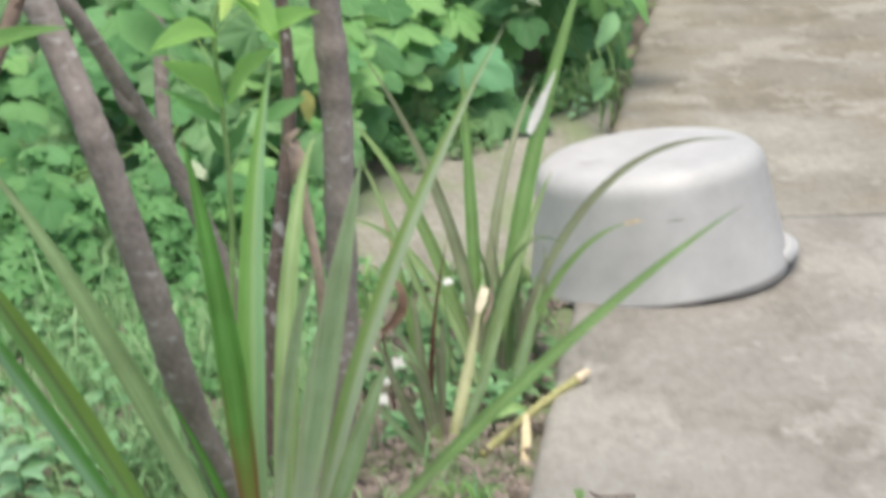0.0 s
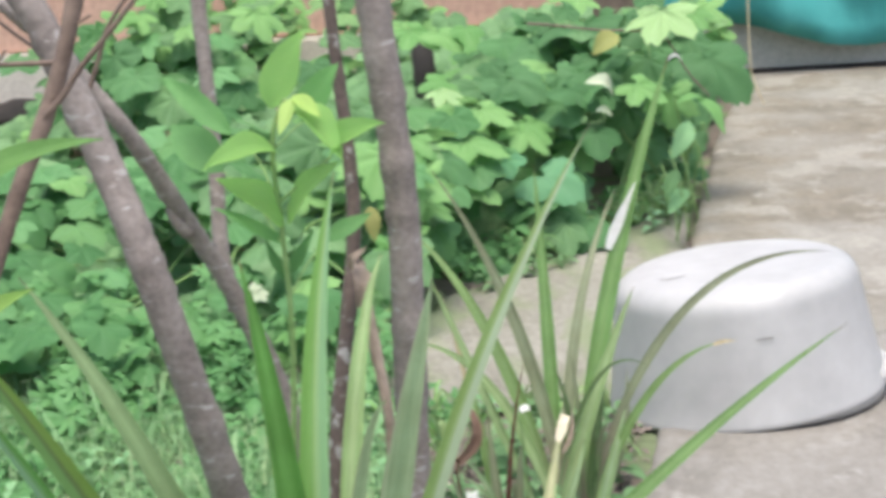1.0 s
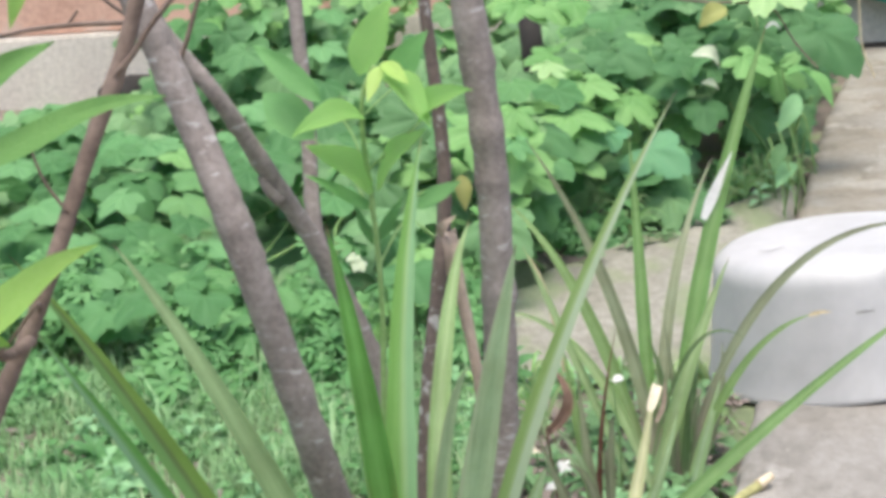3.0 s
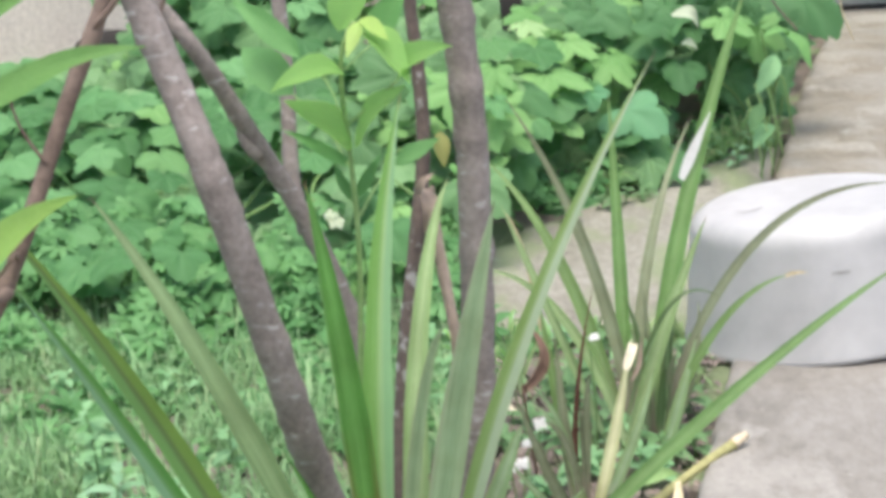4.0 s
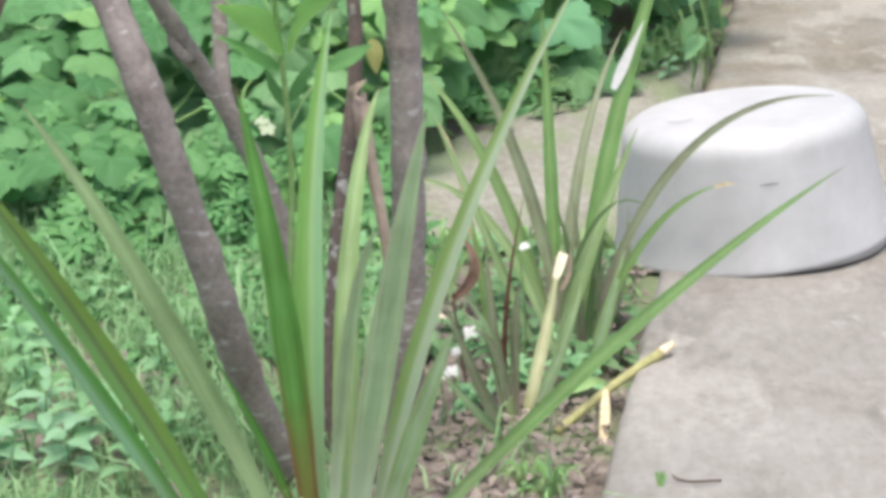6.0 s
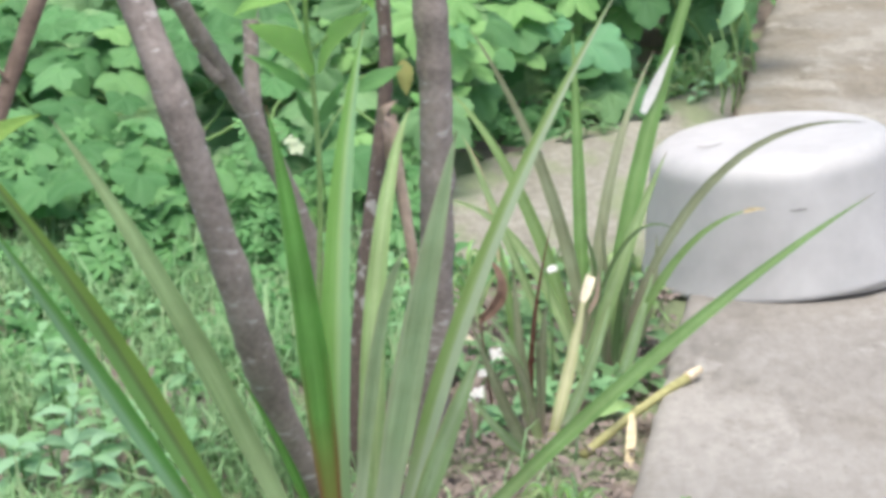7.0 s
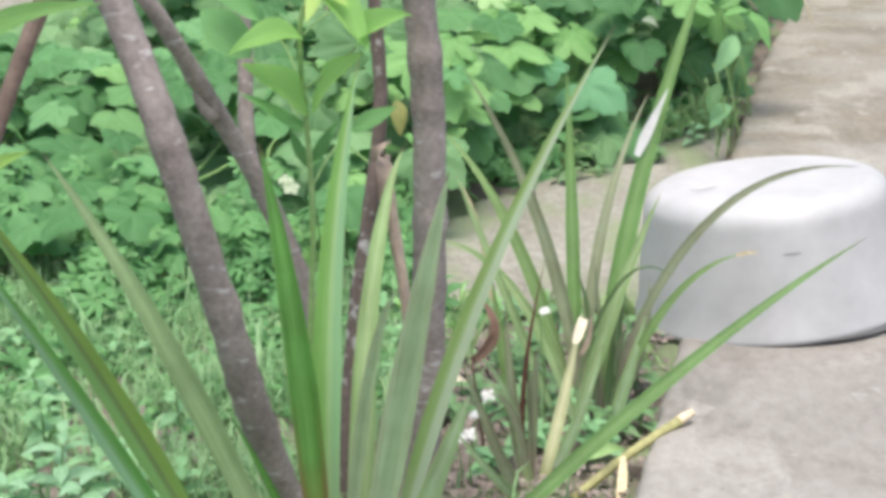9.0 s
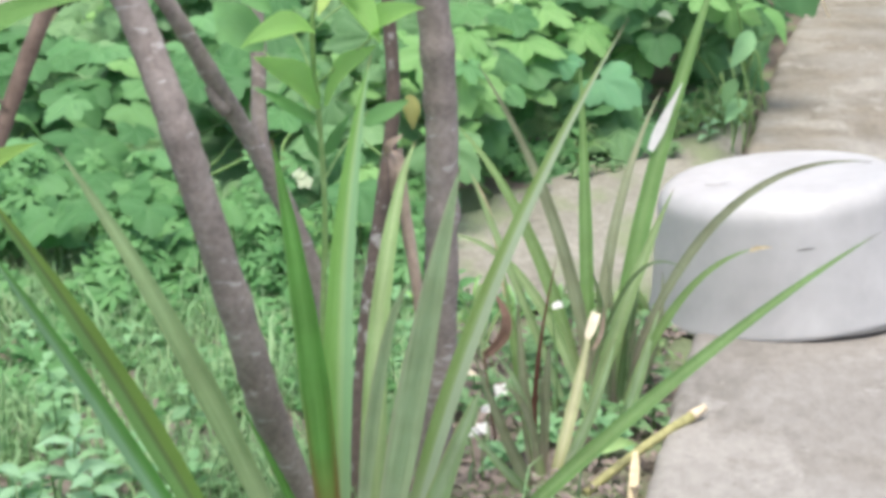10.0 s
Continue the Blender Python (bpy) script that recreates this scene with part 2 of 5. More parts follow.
YELLOWED = foliage("yellowed_leaf", (0.3, 0.34, 0.1), (0.46, 0.45, 0.17), (0.5, 0.5, 0.25))
BONE = surface("bleached_dry_leaf", (0.6, 0.52, 0.36), (0.74, 0.68, 0.52), 16.0, 0.75, 90, 0.3, 0.003)
WEED = foliage("weed_leaf", (0.19, 0.4, 0.17), (0.31, 0.54, 0.28), (0.36, 0.57, 0.33))
WEED_PALE = foliage("pale_weed_leaf", (0.25, 0.46, 0.24), (0.34, 0.56, 0.34), (0.4, 0.6, 0.4))
WEED_DULL = foliage("dull_weed_leaf", (0.13, 0.26, 0.1), (0.22, 0.38, 0.18), (0.26, 0.42, 0.22))
STRAP_GREEN = strap("strap_leaf_green", (0.08, 0.26, 0.04), (0.18, 0.43, 0.11), (0.26, 0.2, 0.06), (0.2, 0.12, 0.07), rim=(0.2, 0.38, 0.12), foot_edges=(0.22, 0.07, 0.045))
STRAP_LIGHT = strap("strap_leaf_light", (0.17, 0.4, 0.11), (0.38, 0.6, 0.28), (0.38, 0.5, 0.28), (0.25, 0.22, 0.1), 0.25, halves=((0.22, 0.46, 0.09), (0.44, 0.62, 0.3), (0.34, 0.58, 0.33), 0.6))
STRAP_PALE = strap("strap_leaf_pale", (0.27, 0.43, 0.17), (0.46, 0.6, 0.32), (0.38, 0.48, 0.27), (0.3, 0.22, 0.12), 0.25)
STRAP_GREY = strap("strap_leaf_grey_green", (0.26, 0.42, 0.18), (0.42, 0.55, 0.35), (0.52, 0.54, 0.42), (0.11, 0.08, 0.06), rim=(0.32, 0.38, 0.15), band=0.16)
STRAP_SOFT = strap("strap_leaf_soft_grey", (0.43, 0.56, 0.34), (0.32, 0.46, 0.27), (0.53, 0.6, 0.43), (0.11, 0.08, 0.06), rim=(0.44, 0.47, 0.31), band=0.14)
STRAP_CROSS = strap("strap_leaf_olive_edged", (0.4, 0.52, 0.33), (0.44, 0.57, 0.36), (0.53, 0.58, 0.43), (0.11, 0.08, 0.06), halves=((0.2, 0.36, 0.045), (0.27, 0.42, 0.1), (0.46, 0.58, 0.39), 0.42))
STRAP_OLIVE = strap("strap_leaf_olive", (0.19, 0.33, 0.1), (0.28, 0.42, 0.18), (0.27, 0.3, 0.16), (0.14, 0.1, 0.07))
STRAP_MID = strap("strap_leaf_mid_green", (0.15, 0.32, 0.09), (0.28, 0.45, 0.18), (0.26, 0.33, 0.17), (0.14, 0.1, 0.06))
STRAP_DULL = strap("strap_leaf_dull_green", (0.13, 0.22, 0.09), (0.22, 0.33, 0.16), (0.32, 0.43, 0.22), (0.08, 0.06, 0.04), rim=(0.12, 0.17, 0.07))
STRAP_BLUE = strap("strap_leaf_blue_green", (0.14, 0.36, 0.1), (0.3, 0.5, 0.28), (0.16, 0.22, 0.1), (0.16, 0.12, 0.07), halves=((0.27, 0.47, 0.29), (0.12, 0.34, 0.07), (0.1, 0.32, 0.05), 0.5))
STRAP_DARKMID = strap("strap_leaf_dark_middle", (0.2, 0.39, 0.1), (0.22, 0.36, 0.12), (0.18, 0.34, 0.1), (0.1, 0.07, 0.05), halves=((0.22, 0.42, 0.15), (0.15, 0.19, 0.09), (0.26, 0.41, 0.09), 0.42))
STRAP_YELLOW = strap("strap_leaf_yellowed", (0.5, 0.55, 0.27), (0.82, 0.8, 0.56), (0.3, 0.32, 0.12), (0.75, 0.68, 0.55))
STRAP_RED = strap("strap_leaf_red_brown", (0.1, 0.035, 0.03), (0.16, 0.07, 0.055), (0.12, 0.04, 0.035), (0.08, 0.05, 0.04))
STRAP_PURPLE = strap("strap_leaf_purple_green", (0.24, 0.28, 0.17), (0.36, 0.39, 0.27), (0.36, 0.26, 0.235), (0.12, 0.08, 0.07))


# ---- building helpers ----
def mesh_of(name, verts, faces, uvs=None, smooth=True):
    me = bpy.data.meshes.new(name)
    me.from_pydata([tuple(v) for v in verts], [], faces)
    if uvs is not None:
        layer = me.uv_layers.new(name="UVMap")
        for loop in me.loops:
            layer.data[loop.index].uv = uvs[loop.vertex_index]
    me.polygons.foreach_set("use_smooth", [smooth] * len(me.polygons))
    me.update()
    return me


def attach(name, me, mat, parent=None, m=None, label=""):
    """One mesh object, under a thing or a part where one is given."""
    if not me.materials:
        me.materials.append(mat)
    ob = new(name, me)
    if m is not None:
        ob.matrix_basis = m
    ob.parent = parent
    if label:
        tagged(ob, label)
    return ob


def part(name, bm, mat, parent, label=""):
    me = bpy.data.meshes.new(name)
    bm.to_mesh(me)
    bm.free()
    me.polygons.foreach_set("use_smooth", [True] * len(me.polygons))
    return attach(name, me, mat, parent, None, label)


def thing(name, place, label, category, group="", kind=""):
    ob = new(name)
    ob.location = place
    ob.empty_display_size = 0.05
    return tagged(ob, label, category, group, kind)


def curve_points(base, middle, tip, n):
    """A smooth bow from base through middle to tip."""
    a, b, c = Vector(base), Vector(middle), Vector(tip)
    ctrl = 2 * b - (a + c) / 2
    return [(1 - u) ** 2 * a + 2 * u * (1 - u) * ctrl + u * u * c for u in (i / n for i in range(n + 1))]


def tube_mesh(name, pts, r0, r1, sides=10, wobble=0.06, rings=0.0, seed=0, cap=True):
    """A tapered round limb along pts, with slight swellings; rings: knotty nodes along it."""
    rnd = random.Random(seed)
    verts, faces = [], []
    n = len(pts) - 1
    ref = Vector((0.3, 1, 0.1)).normalized()
    knot = [-9, 0.0, 0.0]
    for i, p in enumerate(pts):
        d = (pts[min(i + 1, n)] - pts[max(i - 1, 0)]).normalized()
        u = d.cross(ref).normalized()
        v = d.cross(u)
        r = r0 + (r1 - r0) * i / n
        r *= 1 + rnd.uniform(-wobble, wobble) * 0.3
        if rings and rnd.random() < 0.2:
            knot = [i, rnd.uniform(0, 6.28), rings * rnd.uniform(0.7, 2.2)]
        for k in range(sides):
            a = 2 * math.pi * k / sides
            lump = knot[2] * math.exp(-(i - knot[0]) ** 2 / 1.2) * (0.35 + 0.65 * max(0.0, math.cos(a - knot[1])))
            q = p + (u * math.cos(a) + v * math.sin(a)) * r * (1 + lump + rnd.uniform(-wobble, wobble) * 0.45)
            verts.append(q)
    for i in range(n):
        for k in range(sides):
            j = (k + 1) % sides
            faces.append((i * sides + k, i * sides + j, (i + 1) * sides + j, (i + 1) * sides + k))
    if cap:
        faces.append(tuple(range(sides - 1, -1, -1)))
        faces.append(tuple(range(n * sides, (n + 1) * sides)))
    return mesh_of(name, verts, faces)


def through_points(pts, n):
    """A smooth line through a few points (Catmull-Rom)."""
    p = [Vector(q) for q in pts]
    p = [2 * p[0] - p[1], *p, 2 * p[-1] - p[-2]]
    out = []
    for i in range(1, len(p) - 2):
        for k in range(n):
            u = k / n
            a, b, c, d = p[i - 1:i + 3]
            out.append(0.5 * (2 * b + (c - a) * u + (2 * a - 5 * b + 4 * c - d) * u * u + (3 * b - a - 3 * c + d) * u ** 3))
    return out + [p[-2]]


def strap_mesh(name, base, middle, tip, width, seed, fold=0.22, n=18, blunt=False, taper=1.75):
    """A long leaf with a keel, widest in its lower third, with a wavering edge and a drawn-out or a cut tip."""
    rnd = random.Random(seed)
    pts = curve_points(base, middle, tip, n)
    face = Vector((rnd.uniform(-0.45, 0.45), -1, rnd.uniform(0.1, 0.5)))
    turn = rnd.uniform(-0.5, 0.5)
    verts, faces, uvs = [], [], []
    across = (-1.0, -0.55, 0.0, 0.55, 1.0)
    for i, p in enumerate(pts):
        u = i / n
        d = (pts[min(i + 1, n)] - pts[max(i - 1, 0)]).normalized()
        f = (Matrix.Rotation(turn * (u - 0.3), 3, d) @ face)
        side = d.cross(f).normalized()
        up = side.cross(d).normalized()
        w = width / 2 * (0.56 + 0.44 * min(1, u / 0.36) ** 0.8) * (1 if blunt else max(0.02, 1 - max(0, (u - 0.25) / 0.75) ** taper))
        w *= 1 + rnd.uniform(-0.03, 0.03)
        keel = fold * (1.4 - u)
        for a in across:
            verts.append(p + side * w * a * (1 - 0.12 * keel) - up * w * keel * (1 - abs(a)) + up * rnd.uniform(-0.03, 0.03) * w)
            uvs.append(((a + 1) / 2, u))
    for i in range(n):
        for k in range(4):
            q = i * 5 + k
            faces.append((q, q + 1, q + 6, q + 5))
    return mesh_of(name, verts, faces, uvs)


def lobed_leaf(name, lobes, depth, teeth, seed, cup=0.25, n=61, rings=(0.35, 0.7, 1.0)):
    """A palmate leaf of radius 1: the stalk at the origin, the tip on +y, facing +z, with uneven lobes, blunt teeth, sunken veins and a wavy face."""
    rnd = random.Random(seed)
    verts, uvs, faces = [(0, 0, 0)], [(0, 0)], []
    span = math.radians(310)
    wave = [rnd.uniform(0, 6.3) for _ in range(4)]
    reach = [rnd.uniform(0.88, 1.08) for _ in range(lobes + 2)]
    skew = rnd.uniform(-0.12, 0.12)
    notch = [rnd.uniform(0.3, 1.0) for _ in range(n)]
    for ring, part_r in enumerate(rings):
        for i in range(n):
            f = i / (n - 1)
            a = -span / 2 + span * f
            place = f * lobes - lobes / 2 + (0.5 if lobes % 2 == 0 else 0)
            off = 1 - abs(math.cos(math.pi * place))
            long = reach[int(math.floor(place + 0.5 + lobes / 2)) % len(reach)]
            r = (long - depth * off ** 1.15) * (0.74 + 0.26 * math.cos(a * 0.5) ** 2) * (1 + skew * math.sin(a))
            if ring == len(rings) - 1:
                r *= 1 + teeth * (notch[i] if i % 3 == 1 else -0.5 * notch[i] if i % 3 == 0 else 0.1)
            r *= part_r
            puff = 0.07 * math.sin(math.pi * min(1.0, part_r * 0.9)) * min(1.0, off * 2.2)
            curl = -0.08 * part_r ** 4 * (0.5 + 0.5 * math.sin(2 * a + wave[2]))
            z = -cup * r * r + 0.07 * math.sin(2 * a + wave[0]) * r * r + 0.035 * math.sin(5 * a + wave[1]) * r + puff + curl
            verts.append((r * math.sin(a), r * math.cos(a) + 0.12, z))
            uvs.append((off, part_r))
    for i in range(n - 1):
        faces.append((0, 2 + i, 1 + i))
        for k in range(len(rings) - 1):
            q = 1 + k * n + i
            faces.append((q, q + 1, q + n + 1, q + n))
    return mesh_of(name, verts, faces, uvs)


def oval_leaf(name, aspect, seed, cup=0.3, fold=0.25, n=10, serrate=0.0):
    """A pointed oval leaf of length 1 from the stalk at the origin along +y, facing +z, folded along its rib and drooping."""
    rnd = random.Random(seed)
    verts, uvs, faces = [], [], []
    for i in range(n + 1):
        u = i / n
        w = aspect / 2 * math.sin(math.pi * u ** 0.8) ** 0.85 * (1 - 0.25 * u) + 0.002
        for a in (-1, -0.5, 0, 0.5, 1):
            ww = w * (1 + (serrate if (i % 2 and abs(a) == 1) else 0))
            verts.append((ww * a, u, cup * 2.2 * u * (1 - u) + fold * abs(ww * a) + 0.02 * math.sin(9 * u + seed) * abs(a)))
            uvs.append((abs(a), u))
    for i in range(n):
        for k in range(4):
            q = i * 5 + k
            faces.append((q, q + 1, q + 6, q + 5))
    return mesh_of(name, verts, faces, uvs)


def facing(place, normal, tip, size):
    """A pose that lays a leaf's face along normal with its tip towards tip."""
    z = Vector(normal).normalized()
    y = Vector(tip)
    y = (y - z * y.dot(z)).normalized()
    x = y.cross(z)
    m = Matrix((x, y, z)).transposed().to_4x4()
    return Matrix.Translation(place) @ m @ Matrix.Scale(size, 4)


def joined(name, pieces, mat, parent=None):
    """Many posed copies of small meshes as one mesh: pieces of (mesh, pose)."""
    verts, faces, uvs, cache = [], [], [], {}
    for me, m in pieces:
        if me.name not in cache:
            layer = me.uv_layers[0].data
            uv = [(0, 0)] * len(me.vertices)
            for loop in me.loops:
                uv[loop.vertex_index] = tuple(layer[loop.index].uv)
            cache[me.name] = (np.array([(*v.co, 1) for v in me.vertices]), [tuple(p.vertices) for p in me.polygons], uv)
        v, f, uv = cache[me.name]
        k = len(verts)
        verts.extend((v @ np.array(m).T)[:, :3].tolist())
        faces.extend(tuple(i + k for i in q) for q in f)
        uvs.extend(uv)
    return attach(name, mesh_of(name, verts, faces, uvs), mat, parent)


# ---- ground, path, walls ----
PATH_EDGE = lambda y: 0.25 + 0.128 * (y - 3.175) + 0.022 * max(0, y - 6.0) ** 1.6


def ground_height(x, y):
    h = -0.065 + 0.018 * noise.noise(Vector((x * 2.2, y * 2.2, 0))) + 0.012 * noise.noise(Vector((x * 8, y * 8, 3)))
    h += 0.045 * math.exp(-((x - 0.2) ** 2 + (y - 3.3) ** 2) / 0.05)
    if abs(x) > 4 or y > 9 or y < 1:
        h = -0.07
    return h


def build_ground():
    xs = [-900, -200, -60, -20, -8, -4, *np.arange(-3.6, 2.8, 0.08).tolist(), 4, 8, 20, 60, 200, 900]
    ys = [-900, -200, -60, -20, -6, -1, *np.arange(1.0, 9.2, 0.08).tolist(), 12, 20, 60, 200, 900]
    verts = [(x, y, ground_height(x, y)) for y in ys for x in xs]
    w = len(xs)
    faces = [(j * w + i, j * w + i + 1, (j + 1) * w + i + 1, (j + 1) * w + i) for j in range(len(ys) - 1) for i in range(w - 1)]
    g = attach("ground", mesh_of("ground", verts, faces), SOIL)
    tagged(g, "bare brown soil with litter, grass and moss", "ground", kind="structure")


def slab(name, left, right, y0, y1, top, thick, step, seed, mat, label, ragged=0.0):
    """A cast concrete slab with a chipped, rounded edge; left and right give its sides along y."""
    rnd = random.Random(seed)
    n = max(2, int((y1 - y0) / step))
    verts, faces = [], []
    for i in range(n + 1):
        y = y0 + (y1 - y0) * i / n
        l, r = left(y), right(y)
        chip = (0.012 if top == 0 else 0.05) * noise.noise(Vector((y * 9, seed, 0))) + 0.006 * noise.noise(Vector((y * 31, seed, 4)))
        dip = 0.006 * noise.noise(Vector((y * 2, seed, 8)))
        ring = [(l - chip, -thick), (l + 0.002 - chip, -0.02), (l + 0.012 - chip, -0.005), (l + 0.035 - chip * 0.5, 0)]
        m = 14
        ring += [(l + 0.035 + (r - l - 0.07) * k / m, 0) for k in range(1, m)]
        ring += [(r - 0.035, 0), (r - 0.012, -0.005), (r, -0.02), (r, -thick)]
        for x, z in ring:
            broken = ragged * max(0.0, 1 - i / 8) * (0.5 + noise.noise(Vector((x * 7, seed, 2))))
            verts.append((x, y + broken, top + z + (dip + 0.004 * noise.noise(Vector((x * 3, y * 3, seed))) if z > -0.04 else 0)))
    w = len(verts) // (n + 1)
    for i in range(n):
        for k in range(w - 1):
            faces.append((i * w + k, i * w + k + 1, (i + 1) * w + k + 1, (i + 1) * w + k))
    faces.append(tuple(range(w)))
    faces.append(tuple(range((n + 1) * w - 1, n * w - 1, -1)))
    s = attach(name, mesh_of(name, verts, faces), mat)
    return tagged(s, label, name, kind="structure")


build_ground()
# the path, cast in two lengths with a narrow joint between them
for k, (a, b) in enumerate(((-12.0, 3.993), (3.9945, 8.78))):
    slab("pavement", PATH_EDGE, lambda y: PATH_EDGE(y) + 1.9, a, b, 0.0, 0.16, 0.02 if k == 0 else 0.05, 5 + k, (CONCRETE, BROWN_CONCRETE)[k],
         "weathered grey concrete garden path with pale worn patches")
slab("trim", lambda y: -0.33 + 0.3 * max(0, y - 4.4) + 0.39 * max(0, y - 4.75) - 0.1 * max(0, 4.1 - y), lambda y: PATH_EDGE(y) - 0.02, 3.6, 5.82, -0.04, 0.1, 0.03, 21, OLD_CONCRETE,
     "rough old concrete apron beside the path", 0.22)


def crack(pts, seed):
    """A short broken groove in the path: a thin dark sliver with chipped lips."""
    rnd = random.Random(seed)
    line = through_points(pts, 6)
    verts, faces = [], []
    for i, p in enumerate(line):
        w = 0.0018 * math.sin(math.pi * (i + 0.4) / len(line)) ** 0.7 * rnd.uniform(0.6, 1.2)
        verts += [p + Vector((0, -w, 0.0105)), p + Vector((0, -0.2 * w, 0.0065)), p + Vector((0, w, 0.0105))]
    for i in range(len(line) - 1):
        for k in (0, 1):
            q = i * 3 + k
            faces.append((q, q + 3, q + 4, q + 1))
    c = attach("trim", mesh_of("trim", verts, faces), TWIG)
    tagged(c, "short dark crack in the concrete path", "crack", kind="structure")


crack([(0.255, 2.362, 0), (0.266, 2.346, 0), (0.286, 2.339, 0), (0.305, 2.341, 0), (0.328, 2.343, 0)], 4)


def box_mesh(name, x0, x1, y0, y1, z0, z1, bevel=0.01):
    bm = bmesh.new()
    bmesh.ops.create_cube(bm, size=1)
    for v in bm.verts:
        v.co = (x0 + (v.co.x + 0.5) * (x1 - x0), y0 + (v.co.y + 0.5) * (y1 - y0), z0 + (v.co.z + 0.5) * (z1 - z0))
    bmesh.ops.bevel(bm, geom=bm.edges[:], offset=bevel, segments=2, affect="EDGES")
    me = bpy.data.meshes.new(name)
    bm.to_mesh(me)
    bm.free()
    return me


tagged(attach("wall_north", box_mesh("wall_north", -14, 0.95, 8.86, 9.1, 0.31, 3.0), ORANGE), "flat orange-painted garden wall above a pale plinth", "wall", kind="structure")
tagged(attach("baseboard", box_mesh("baseboard", -14, 0.96, 8.8, 9.12, -0.2, 0.307, 0.015), PLINTH), "rough pale beige cement plinth under the orange wall", "wall base", kind="structure")
tagged(attach("wall_low", box_mesh("wall_low", 0.965, 6, 8.82, 9.0, -0.2, 0.42, 0.015), DARK_CEMENT), "low grey concrete wall at the end of the path", "wall", kind="structure")
# raised near-black strip, stands in for the dark gap at the wall's foot
tagged(attach("trim", box_mesh("trim", 0.97, 6, 8.796, 8.818, -0.05, 0.022, 0.004), DARK_WOOD_AND_GAPS), "dark damp joint at the foot of the low wall", "trim", kind="structure")


def shade_net():
    net = thing("shade_net_fence", (1.0, 8.76, 0), "teal shade net sagging along the end of the path", "fence")
    verts, faces = [], []
    nx, nz = 60, 14
    for i in range(nx + 1):
        u = i / nx
        x = -0.34 + 4.4 * u
        low = 0.262 - 0.235 * min(x, 0.66) + 0.08 * max(0.0, min(x - 0.66, 0.3)) + 0.01 * math.sin(x * 11)
        for k in range(nz + 1):
            z = low + (1.55 - low) * k / nz
            y = -0.06 + 0.05 * math.sin(9 * x + 7 * z) + 0.025 * math.sin(23 * x - 5 * z) + 0.05 * noise.noise(Vector((x * 4, z * 9, 1)))
            verts.append((x, y, z))
    for i in range(nx):
        for k in range(nz):
            q = i * (nz + 1) + k
            faces.append((q, q + nz + 1, q + nz + 2, q + 1))
    ob = attach("net", mesh_of("net", verts, faces), NET, net)
    ob.modifiers.new("thickness", "SOLIDIFY").thickness = 0.003
    for x in (1.9, 3.4):
        attach("post", tube_mesh("post", [Vector((x, 0.055, z)) for z in (-0.1, 0.5, 1.1, 1.65)], 0.022, 0.02, 8, 0.03), DARK_WOOD_AND_GAPS, net)


shade_net()


